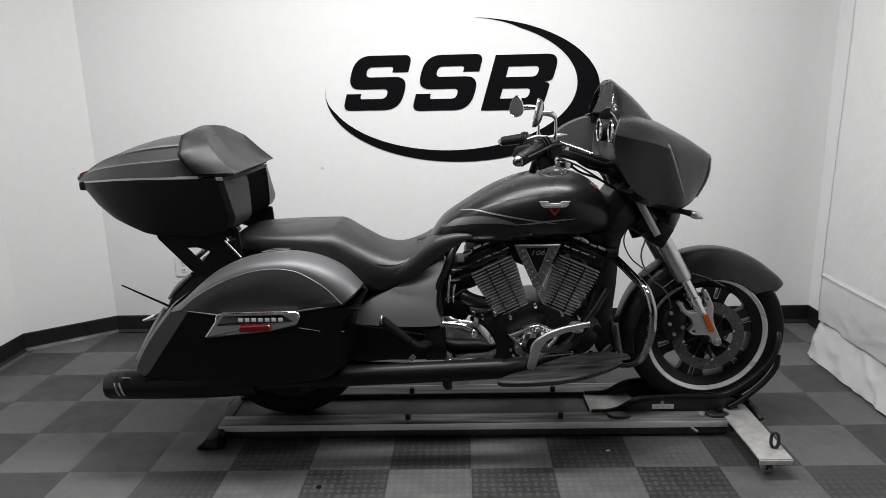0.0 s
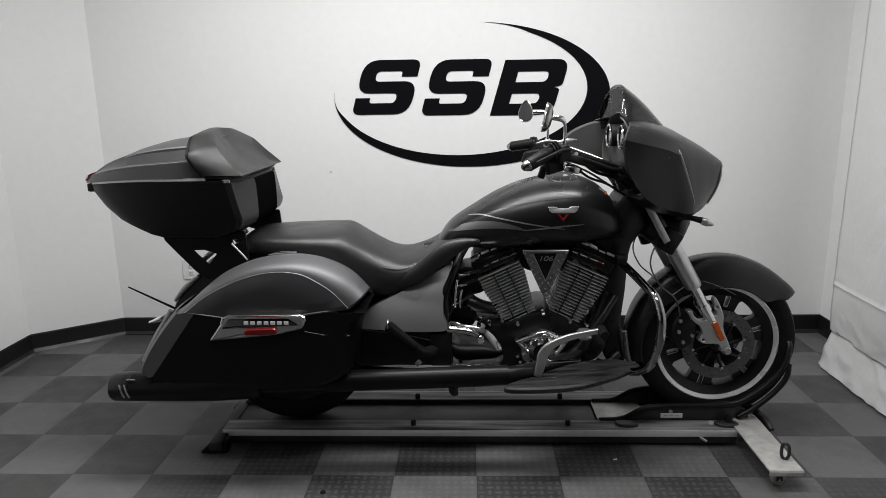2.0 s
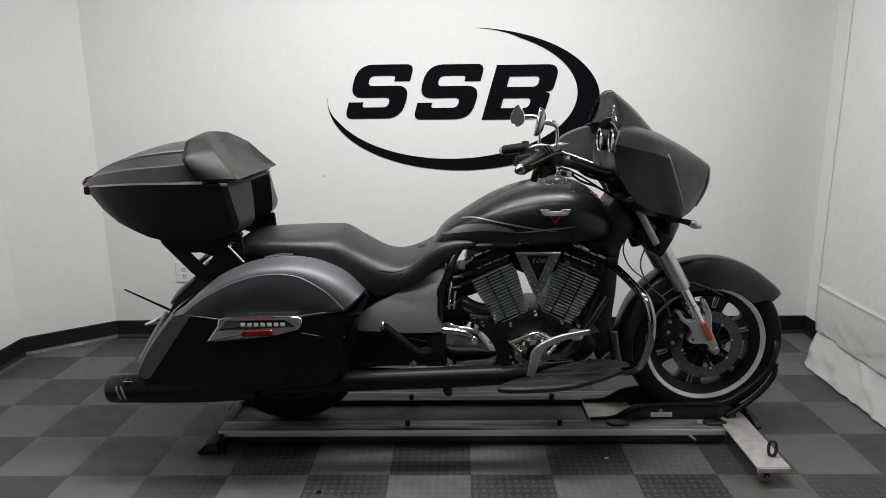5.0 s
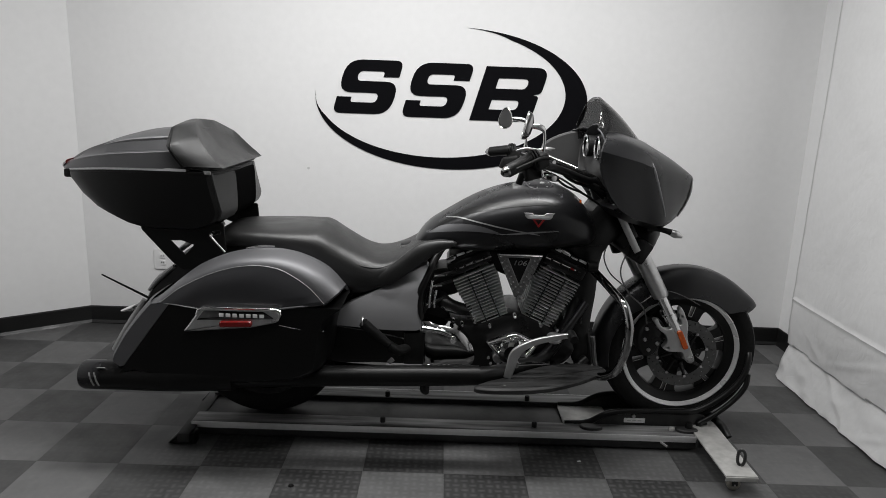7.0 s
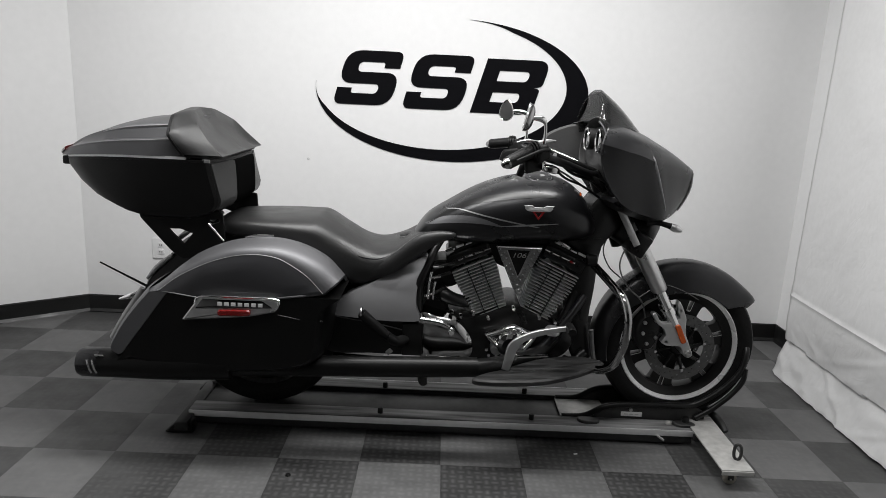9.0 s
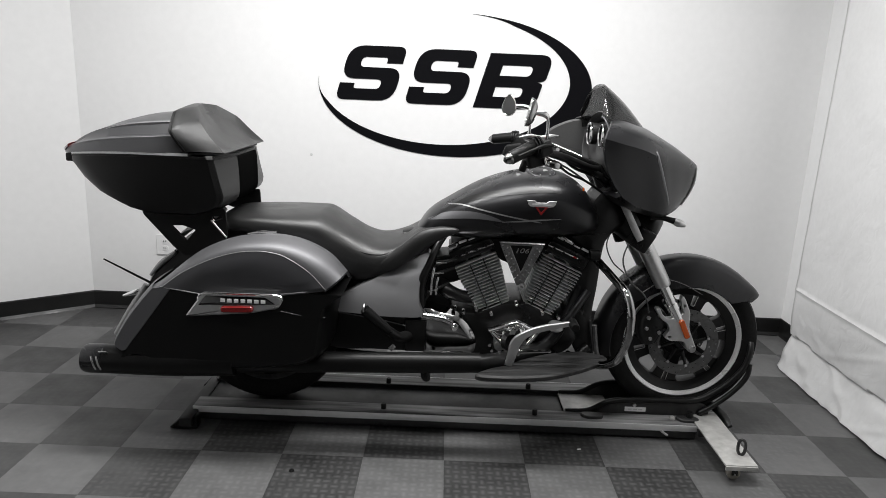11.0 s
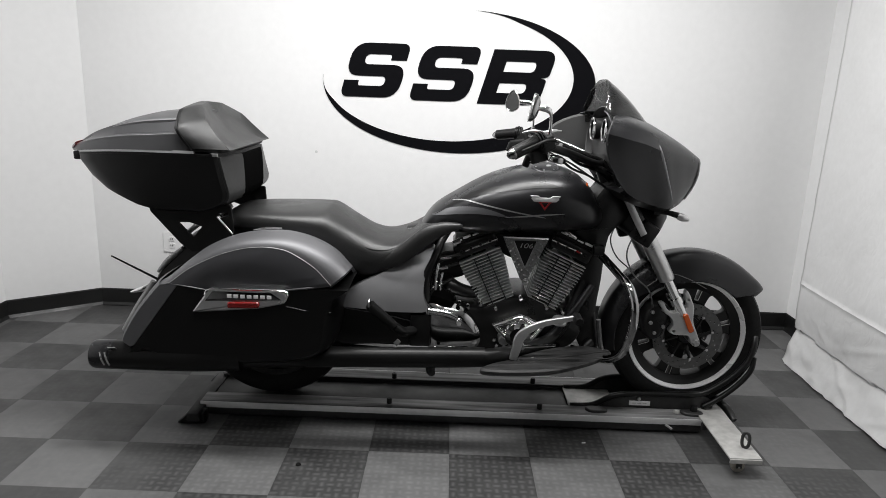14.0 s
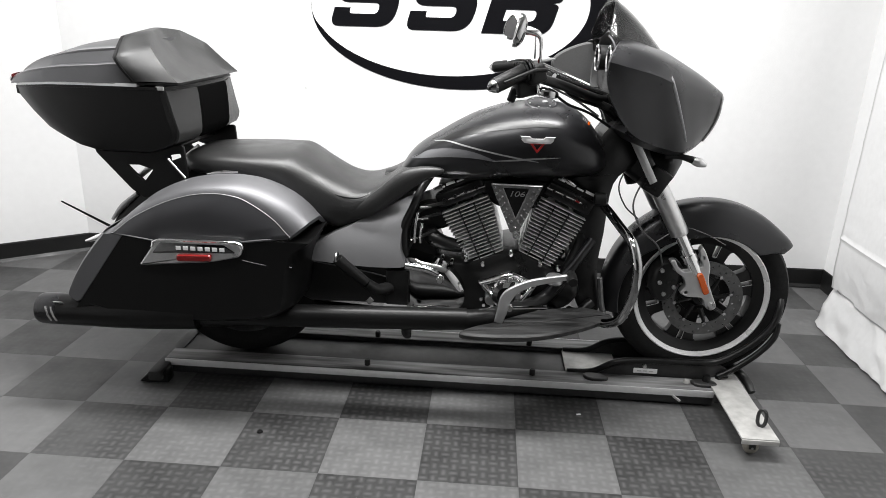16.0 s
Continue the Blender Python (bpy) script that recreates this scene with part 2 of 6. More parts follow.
def thing(name, where, label, category, group="", kind=""):
    ob = new(name)
    ob.empty_display_size = 0.05
    ob.location = where
    return tagged(ob, label, category, group, kind)


def spline(rows, n):
    """Catmull-Rom through rows of numbers, n steps a span."""
    r = np.array(rows, float)
    r = np.vstack([2 * r[0] - r[1], r, 2 * r[-1] - r[-2]])
    out = []
    for i in range(1, len(r) - 2):
        for k in range(n):
            t = k / n
            out.append(0.5 * (2 * r[i] + (r[i + 1] - r[i - 1]) * t + (2 * r[i - 1] - 5 * r[i] + 4 * r[i + 1] - r[i + 2]) * t * t
                              + (3 * r[i] - r[i - 1] - 3 * r[i + 1] + r[i + 2]) * t ** 3))
    out.append(r[-2])
    return np.array(out)


def skin(bm, rings, caps=True, closed=True):
    """Skins rings of equal length."""
    vs = [[bm.verts.new(p) for p in ring] for ring in rings]
    n = len(vs[0])
    for a, c in zip(vs, vs[1:]):
        for i in range(n if closed else n - 1):
            j = (i + 1) % n
            bm.faces.new((a[i], a[j], c[j], c[i]))
    if caps:
        bm.faces.new(vs[0])
        bm.faces.new(vs[-1])
    return bm


def oval(x, zb, zt, hw, e=2.5, n=36, et=None, vc=0.0):
    """A superelliptic ring in the plane across x; e, et: squareness below and above."""
    ring, zc, hz = [], (zb + zt) / 2, (zt - zb) / 2
    for k in range(n):
        a = 2 * math.pi * k / n
        c, s = math.cos(a), math.sin(a)
        p = 2 / ((et or e) if s > 0 else e)
        ring.append((x, vc + hw * math.copysign(abs(c) ** p, c), zc + hz * math.copysign(abs(s) ** p, s)))
    return ring


def hull(sections, n=5, e=2.5, et=None, ring=36):
    """A body along x from sections (x, bottom, top, half width)."""
    bm = bmesh.new()
    return skin(bm, [oval(s[0], s[1], s[2], max(s[3], 0.002), e, ring, et) for s in spline(sections, n)])


def tube(points, radius, n=10, steps=6, bm=None, caps=True):
    """A round bar along a smooth path; radius: one number or one a point."""
    bm = bm or bmesh.new()
    rad = radius if isinstance(radius, (list, tuple)) else [radius] * len(points)
    rows = spline([(*p, r) for p, r in zip(points, rad)], steps) if len(points) > 2 else np.array([(*p, r) for p, r in zip(points, rad)])
    pts = [Vector(r[:3]) for r in rows]
    rings, side = [], None
    for i, p in enumerate(pts):
        d = (pts[min(i + 1, len(pts) - 1)] - pts[max(i - 1, 0)]).normalized()
        if side is None:
            side = d.orthogonal().normalized()
        side = (side - d * side.dot(d)).normalized()
        up = d.cross(side)
        rings.append([p + (side * math.cos(2 * math.pi * k / n) + up * math.sin(2 * math.pi * k / n)) * rows[i][3] for k in range(n)])
    return skin(bm, rings, caps)


def lathe(profile, n=48, axis="y", centre=(0, 0, 0), bm=None):
    """Turns (radius, offset) points round an axis; ends with radius 0 close."""
    bm = bm or bmesh.new()
    c = Vector(centre)
    rings = []
    for k in range(n):
        a = 2 * math.pi * k / n
        ring = []
        for r, o in profile:
            u, w = r * math.cos(a), r * math.sin(a)
            ring.append(c + Vector({"y": (u, o, w), "x": (o, u, w), "z": (u, w, o)}[axis]))
        rings.append(ring)
    rings.append(rings[0])
    vs = [[bm.verts.new(p) for p in ring] for ring in rings[:-1]]
    vs.append(vs[0])
    for a, b in zip(vs, vs[1:]):
        for i in range(len(profile) - 1):
            bm.faces.new((a[i], a[i + 1], b[i + 1], b[i]))
    bmesh.ops.remove_doubles(bm, verts=bm.verts, dist=1e-6)
    return bm


def box(sx, sy, sz, centre=(0, 0, 0), bevel=0.0, m=None, bm=None, seg=2):
    tmp = bmesh.new()
    bmesh.ops.create_cube(tmp, size=1, matrix=Matrix.Diagonal((sx, sy, sz, 1)))
    if bevel:
        bmesh.ops.bevel(tmp, geom=tmp.edges[:], offset=bevel, segments=seg, profile=0.6, affect="EDGES")
    bmesh.ops.transform(tmp, matrix=Matrix.Translation(centre) @ (m or Matrix()), verts=tmp.verts)
    if bm is None:
        return tmp
    me = bpy.data.meshes.new("tmp")
    tmp.to_mesh(me)
    tmp.free()
    bm.from_mesh(me)
    bpy.data.meshes.remove(me)
    return bm


def rounded(points, n=6):
    """A polygon from (x, z, radius) corners."""
    out, k = [], len(points)
    for i in range(k):
        p, r = Vector(points[i][:2]), points[i][2]
        a, b = Vector(points[i - 1][:2]) - p, Vector(points[(i + 1) % k][:2]) - p
        if r <= 0:
            out.append(p)
            continue
        r = min(r, a.length * 0.49, b.length * 0.49)
        s, t = p + a.normalized() * r, p + b.normalized() * r
        for j in range(n + 1):
            u = j / n
            out.append(s * (1 - u) ** 2 + p * 2 * u * (1 - u) + t * u * u)
    return [(q.x, q.y) for q in out]


def smooth_loop(points, n=5):
    """A closed smooth loop through (x, z) points."""
    k = len(points)
    r = [np.array(p, float) for p in points]
    out = []
    for i in range(k):
        a, b, c, d = r[i - 1], r[i], r[(i + 1) % k], r[(i + 2) % k]
        for j in range(n):
            t = j / n
            out.append(tuple(0.5 * (2 * b + (c - a) * t + (2 * a - 5 * b + 4 * c - d) * t * t + (3 * b - a - 3 * c + d) * t ** 3)))
    return out


def plate(name, loops, depth, bevel=0.0, flip=False):
    """A mesh of a flat plate in the x-z plane with holes: the first loop is the outline, depth its thickness, centred on y = 0."""
    cu = bpy.data.curves.new(name, "CURVE")
    cu.dimensions, cu.fill_mode = "2D", "BOTH"
    cu.extrude, cu.bevel_depth, cu.bevel_resolution, cu.offset = max(depth / 2 - bevel, 0), bevel, 2, -bevel
    for loop in loops:
        sp = cu.splines.new("POLY")
        sp.points.add(len(loop) - 1)
        for q, (x, z) in zip(sp.points, loop):
            q.co = (x, z, 0, 1)
        sp.use_cyclic_u = True
    ob = bpy.data.objects.new(name, cu)
    scene.collection.objects.link(ob)
    me = bpy.data.meshes.new_from_object(ob.evaluated_get(bpy.context.evaluated_depsgraph_get()))
    bpy.data.objects.remove(ob)
    bpy.data.curves.remove(cu)
    me.transform(Matrix.Rotation(radians(90), 4, "X"))
    me.name = name
    me.materials.clear()
    return me


def pillow(loop, layers, bm=None, weight=None):
    """A body from an x-z loop, layer by layer: (y, inset) from one side to the other, each pulled in along the loop's normals.
    weight(x, z): how much of the inset a place takes."""
    bm = bm or bmesh.new()
    p = np.array(loop, float)
    t = np.roll(p, -1, 0) - np.roll(p, 1, 0)
    nrm = np.c_[-t[:, 1], t[:, 0]] / np.maximum(np.linalg.norm(t, axis=1, keepdims=True), 1e-9)
    area2 = np.sum(p[:, 0] * np.roll(p[:, 1], -1) - np.roll(p[:, 0], -1) * p[:, 1])
    nrm = nrm if area2 > 0 else -nrm
    if weight:
        nrm = nrm * np.array([[weight(*q)] for q in p])
    return skin(bm, [[(q[0], y, q[1]) for q in p + nrm * d] for y, d in layers])


def moved(me_or_bm, m):
    if isinstance(me_or_bm, bmesh.types.BMesh):
        bmesh.ops.transform(me_or_bm, matrix=m, verts=me_or_bm.verts)
    else:
        me_or_bm.transform(m)
    return me_or_bm


def softened(ring, times=1):
    """A closed ring of points with its corners cut, times over."""
    for k in range(times):
        out = []
        for a, b in zip(ring, ring[1:] + ring[:1]):
            out += [a * 0.75 + b * 0.25, a * 0.25 + b * 0.75]
        ring = out
    return ring


def loft(rows, n=4, soft=1):
    """A symmetric body through half profiles; each row goes from the bottom's middle round one side to the top's middle."""
    count = len(rows[0])
    fine = spline([[c for p in row for c in p] for row in rows], n)
    rings = []
    for f in fine:
        half = [Vector(f[3 * k:3 * k + 3]) for k in range(count)]
        ring = half + [Vector((p.x, -p.y, p.z)) for p in half[-2:0:-1]]
        rings.append(softened(ring, soft))
    return skin(bmesh.new(), rings)


def band(points, half):
    """A flat outline round a line of (x, z) points with the given half widths."""
    left, right = [], []
    for i, (p, h) in enumerate(zip(points, half)):
        a, b = Vector(points[max(i - 1, 0)]), Vector(points[min(i + 1, len(points) - 1)])
        d = (b - a).normalized()
        left.append((p[0] - d.y * h, p[1] + d.x * h))
        right.append((p[0] + d.y * h, p[1] - d.x * h))
    return left + right[::-1]


def dome(loop, base, rise, side=-1, power=2.0, steps=7, centre=None, bm=None):
    """A low dome over an x-z loop: upright walls from y = 0 to base, then rings drawn in towards the middle and out by rise."""
    bm = bm or bmesh.new()
    c = Vector(centre or (sum(p[0] for p in loop) / len(loop), sum(p[1] for p in loop) / len(loop)))
    rings = [[(x, 0.0, z) for x, z in loop]]
    for k in range(steps + 1):
        u = k / steps * 0.97
        rings.append([(c.x + (x - c.x) * (1 - u), side * (base + rise * (1 - (1 - u) ** power)), c.y + (z - c.y) * (1 - u)) for x, z in loop])
    return skin(bm, rings)


# ---- the room ----
WALL_Y = 1.553
LEFT = [(-2.10, WALL_Y), (-2.49, 1.26), (-2.51, -4.6)]
CEILING_Z = 2.75


def wall(name, a, b, z0=0.0, z1=CEILING_Z, thick=0.12, label=""):
    """A wall whose inner face runs from a to b, with the room on its right hand side."""
    d = (Vector(b) - Vector(a)).normalized()
    n = Vector((-d.y, d.x)) * thick
    bm = bmesh.new()
    q = [Vector(a), Vector(b), Vector(b) + n, Vector(a) + n]
    lo, hi = [bm.verts.new((p.x, p.y, z0)) for p in q], [bm.verts.new((p.x, p.y, z1)) for p in q]
    bm.faces.new(lo)
    bm.faces.new(hi)
    for i in range(4):
        bm.faces.new((lo[i], lo[(i + 1) % 4], hi[(i + 1) % 4], hi[i]))
    return tagged(part(name, bm, M_WALL, smooth=False), label, "wall", kind="structure")


RIGHT_X = 2.0
wall("wall_back", (LEFT[0][0], WALL_Y), (RIGHT_X, WALL_Y), label="smooth white painted studio wall behind the motorcycle")
wall("wall_left_corner", LEFT[1], LEFT[0], label="white painted angled corner wall")
wall("wall_left", LEFT[2], LEFT[1], label="white painted side wall")
wall("wall_right", (RIGHT_X, WALL_Y), (RIGHT_X, -4.6), label="white painted side wall behind the hanging sheet")
# unseen wall, made dark so that chrome and black paint reflect dark
wall("wall_front", (RIGHT_X, -4.6), (LEFT[2][0], -4.6), label="unseen dark wall added at the open end of the room").data.materials[0] = M_DARKWALL
tagged(part("ceiling", box(5.2, 6.6, 0.1, (-0.2, -1.5, CEILING_Z + 0.05)), M_CEIL, smooth=False), "plain white painted ceiling", "ceiling", kind="structure")


def baseboard(name, a, b):
    """Rubber cove base: a thin strip with a rolled top and a flared toe."""
    a, b = Vector(a), Vector(b)
    d = (b - a).normalized()
    n = Vector((d.y, -d.x))
    prof = [(0.001, 0.0), (0.016, 0.0), (0.012, 0.006), (0.006, 0.016), (0.005, 0.095), (0.003, 0.101), (0.001, 0.102)]
    bm = bmesh.new()
    skin(bm, [[(p.x + n.x * o, p.y + n.y * o, h) for o, h in prof] for p in (a, b)])
    return tagged(part(name, bm, M_BASE, smooth=False), "black rubber cove baseboard along the white wall", "baseboard", kind="structure")


for i, (a, b) in enumerate(((LEFT[2], LEFT[1]), (LEFT[1], LEFT[0]), (LEFT[0], (RIGHT_X, WALL_Y)), ((RIGHT_X, WALL_Y), (RIGHT_X, -4.6)))):
    baseboard("baseboard_%d" % (i + 1), a, b)
floor = tagged(part("floor", box(5.4, 6.7, 0.05, (-0.2, -1.5, -0.041)), M_SUB, smooth=False),
               "checkered light and dark grey interlocking floor tiles", "floor", kind="structure")

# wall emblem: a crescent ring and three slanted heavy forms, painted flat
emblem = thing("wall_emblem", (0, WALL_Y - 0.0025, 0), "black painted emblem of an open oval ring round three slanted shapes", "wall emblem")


def crescent():
    """Between an outer and an inner ellipse, from the left tip round below to the upper tail, thinning to nothing at both ends."""
    outer, inner = [], []
    for k in range(121):
        t = k / 120
        a = radians(176 + 268 * t)
        o = Vector((-0.004 + 0.754 * math.cos(a), 1.366 + 0.386 * math.sin(a)))
        n = Vector((-0.066 + 0.693 * math.cos(a), 1.397 + 0.352 * math.sin(a)))
        w = min(1.0, t / 0.10, (1 - t) / 0.10) * 0.98 + 0.02
        outer.append(tuple(o))
        inner.append(tuple(o + (n - o) * w))
    return outer + inner[::-1]


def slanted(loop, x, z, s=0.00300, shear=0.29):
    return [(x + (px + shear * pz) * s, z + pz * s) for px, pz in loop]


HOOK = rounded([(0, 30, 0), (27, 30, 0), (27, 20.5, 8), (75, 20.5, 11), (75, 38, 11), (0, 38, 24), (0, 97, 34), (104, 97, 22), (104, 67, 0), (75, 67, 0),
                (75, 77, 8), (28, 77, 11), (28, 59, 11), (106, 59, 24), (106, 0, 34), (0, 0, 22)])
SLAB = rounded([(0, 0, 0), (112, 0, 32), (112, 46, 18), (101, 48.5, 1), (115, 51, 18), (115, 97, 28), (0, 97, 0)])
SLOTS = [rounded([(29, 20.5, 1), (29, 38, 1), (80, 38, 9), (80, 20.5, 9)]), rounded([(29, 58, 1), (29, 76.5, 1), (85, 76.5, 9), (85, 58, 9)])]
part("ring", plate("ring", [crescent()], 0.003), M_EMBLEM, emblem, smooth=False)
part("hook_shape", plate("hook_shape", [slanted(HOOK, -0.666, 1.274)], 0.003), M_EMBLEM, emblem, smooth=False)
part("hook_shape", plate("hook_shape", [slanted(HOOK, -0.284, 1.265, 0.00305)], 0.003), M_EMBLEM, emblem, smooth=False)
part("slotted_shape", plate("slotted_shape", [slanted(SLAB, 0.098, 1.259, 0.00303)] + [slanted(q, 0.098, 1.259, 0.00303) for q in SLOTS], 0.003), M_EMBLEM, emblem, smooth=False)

# wall socket
outlet = thing("wall_outlet", (-1.655, WALL_Y - 0.004, 0.40), "white plastic double wall socket on the white wall", "wall outlet")
part("cover_plate", plate("cover_plate", [rounded([(-0.052, -0.060, 0.008), (0.052, -0.060, 0.008), (0.052, 0.060, 0.008), (-0.052, 0.060, 0.008)])], 0.007, 0.002), M_WHITE, outlet)
for dz in (-0.02, 0.02):
    face = part("socket_face", plate("socket_face", [rounded([(-0.017, dz - 0.014, 0.008), (0.017, dz - 0.014, 0.008), (0.017, dz + 0.014, 0.008), (-0.017, dz + 0.014, 0.008)])], 0.004), M_WHITE, outlet)
    face.location.y = -0.005
    for dx in (-0.006, 0.006):
        part("slot", box(0.0025, 0.003, 0.009, (dx, -0.0065, dz + 0.003)), M_BLACK, face)

# hanging sheet on the side wall, flaring out towards the floor
SHEET_CREASES = ((-0.2, 0.62, 0.20, 0.0035), (0.45, 0.30, -0.35, 0.004), (-0.9, 1.15, 0.10, 0.003), (0.7, 1.02, -0.9, 0.002), (-0.4, 0.30, 0.7, 0.005), (0.1, 0.14, -0.5, 0.006), (0.55, 0.10, 0.6, 0.006), (-0.8, 0.12, 0.4, 0.006))


def sheet():
    """A hanging sheet: long fold lines, a lower hem that kicks out under the fold above it, and soft crumples near the floor."""
    bm = bmesh.new()
    ny, nz = 170, 170
    rows = []
    for j in range(nz + 1):
        h = (j / nz) ** 1.45
        row = []
        for i in range(ny + 1):
            z = 0.010 + 2.45 * h
            y = 1.05 + 0.04 * z - (3.44 + 0.04 * z) * i / ny
            wave = 0.010 * noise.noise((y * 1.3, 2.0, 0.5))
            hem, fold = 0.190 + wave + 0.006 * noise.noise((y * 5, 7.0, 0)), 0.425 + wave * 0.6
            x = 1.772 + 0.038 * z
            if z < hem:
                x += 0.024 - 0.058 * ((hem - z) / hem) ** 1.1
            else:
                x += 0.010 * max(0.0, 1 - (z - hem) / 0.20)
            x -= 0.006 * max(0.0, 1 - abs(z - fold) / 0.012)
            x -= 0.0012 * max(0.0, 1 - abs(z - 0.86 - wave) / 0.012) + 0.001 * max(0.0, 1 - abs(z - 1.55 - wave) / 0.012)
            for cy, cz, slope, deep in SHEET_CREASES:
                off = z - cz - slope * (y - cy) - 0.012 * noise.noise((y * 4, cz * 9, 2.0))
                x -= deep * max(0.0, 1 - abs(off) / 0.022) * max(0.0, 1 - abs(y - cy) / 0.45)
            low = max(0.0, 1 - z / 0.34)
            x += 0.030 * low * (abs(noise.noise((y * 5 + z * 2, z * 6, 1.0))) - 0.25) + 0.014 * low * abs(noise.noise((y * 12 - z * 5, z * 11, 4.0)))
            x += 0.008 * noise.noise((y * 1.1, z * 0.8, 9.0)) + 0.004 * abs(noise.noise((y * 6 + z * 3, z * 7, 6.0))) + 0.0035 * abs(noise.noise((y * 2.3 - z * 2.0, z * 3.1, 12.0)))
            row.append(bm.verts.new((x, y, z)))
        rows.append(row)
    for a, b in zip(rows, rows[1:]):
        for i in range(ny):
            bm.faces.new((a[i], a[i + 1], b[i + 1], b[i]))
    return bm


sheet_ob = part("hanging_sheet", sheet(), M_SHEET, angle=28)
tagged(sheet_ob, "white creased plastic sheet hanging over the side wall", "sheet")
mod = sheet_ob.modifiers.new("thick", "SOLIDIFY")
mod.thickness = 0.002

smudge = part("wall_smudge", lathe([(0, -0.0015), (0.006, -0.0012), (0.008, 0.0)], 10, "y"), M_SCUFF)
smudge.location = (-0.80, WALL_Y - 0.0005, 0.96)
tagged(smudge, "small grey scuff on the white wall", "scuff")


# ---- the motorcycle: x ahead, y across (the near side is negative), z up ----
BIKE_Y = 0.40
bike = thing("motorcycle", (0, BIKE_Y, 0), "satin black and charcoal touring motorcycle with luggage on a steel dolly", "motorcycle")
FRONT, REAR = (0.968, 0.385), (-0.745, 0.368)


def wheel(name, hub, radius, width, rim_r):
    x, z = hub
    w = part(name, lathe([(rim_r - 0.036, -width * 0.22), (rim_r - 0.004, -width * 0.42), (rim_r, -width * 0.40), (rim_r - 0.006, -width * 0.34), (rim_r - 0.035, -width * 0.2),
                          (rim_r - 0.04, 0), (rim_r - 0.035, width * 0.2), (rim_r - 0.006, width * 0.34), (rim_r, width * 0.40), (rim_r - 0.004, width * 0.42),
                          (rim_r - 0.036, width * 0.22), (rim_r - 0.05, width * 0.18), (rim_r - 0.052, 0), (rim_r - 0.05, -width * 0.18), (rim_r - 0.036, -width * 0.22)],
                         72, centre=(x, 0, z)), M_BLACK, bike, "gloss black cast alloy wheel with a machined silver rim lip")
    t, h = radius - rim_r, width / 2
    prof = [(rim_r - 0.001, -h * 0.78), (rim_r + t * 0.25, -h * 0.96), (rim_r + t * 0.55, -h), (rim_r + t * 0.8, -h * 0.88), (rim_r + t * 0.94, -h * 0.55), (radius, 0)]
    prof = prof + [(r, -o) for r, o in prof[-2::-1]] + [(rim_r - 0.001, -h * 0.78)]
    part("tyre", lathe(prof, 72, centre=(x, 0, z)), M_TYRE, w, "black road tyre")
    for sgn in (-1, 1):
        lip = lathe([(rim_r - 0.017, sgn * width * 0.358), (rim_r - 0.003, sgn * width * 0.437), (rim_r + 0.001, sgn * width * 0.42), (rim_r - 0.008, sgn * width * 0.36), (rim_r - 0.017, sgn * width * 0.340), (rim_r - 0.017, sgn * width * 0.358)], 72, centre=(x, 0, z))
        part("rim_lip", lip, M_RIM if width < 0.15 else M_VEE, w, "machined silver rim lip")
    return w


front_wheel = wheel("front_wheel", FRONT, 0.320, 0.130, 0.243)
rear_wheel = wheel("rear_wheel", REAR, 0.312, 0.180, 0.218)


def polar(r, a, c=(0, 0)):
    return (c[0] + r * math.cos(radians(a)), c[1] + r * math.sin(radians(a)))


def circle(r, c=(0, 0), n=24):
    return [polar(r, 360 * k / n, c) for k in range(n)]


def web(hub, r0, r1, count, turn, thick):
    """A cast wheel centre: a plate with a window between every two spokes and a slot in every spoke; returns its mesh and the slots."""
    loops, slots = [circle(r1, hub, 72)], []
    for k in range(count):
        a, step = turn + 360 * k / count, 360 / count
        m = a + step / 2
        win = [(*polar(r0, m - 7, hub), 0.006), (*polar(r1 - 0.012, m - step * 0.24, hub), 0.02), (*polar(r1 - 0.004, m, hub), 0.02), (*polar(r1 - 0.012, m + step * 0.24, hub), 0.02), (*polar(r0, m + 7, hub), 0.006)]
        loops.append(rounded(win))
        q, d = Vector(polar(1, a)), Vector(polar(1, a + 90))
        c = Vector(hub)
        slot = [c + q * (r1 - 0.055) + d * 0.007, c + q * (r1 - 0.012) + d * 0.009, c + q * (r1 - 0.012) - d * 0.009, c + q * (r1 - 0.055) - d * 0.007]
        slots.append([(p.x, p.y) for p in slot])
        loops.append(rounded([(p.x, p.y, 0.005) for p in slot]))
    return plate("wheel_web", loops, thick, 0.003), slots


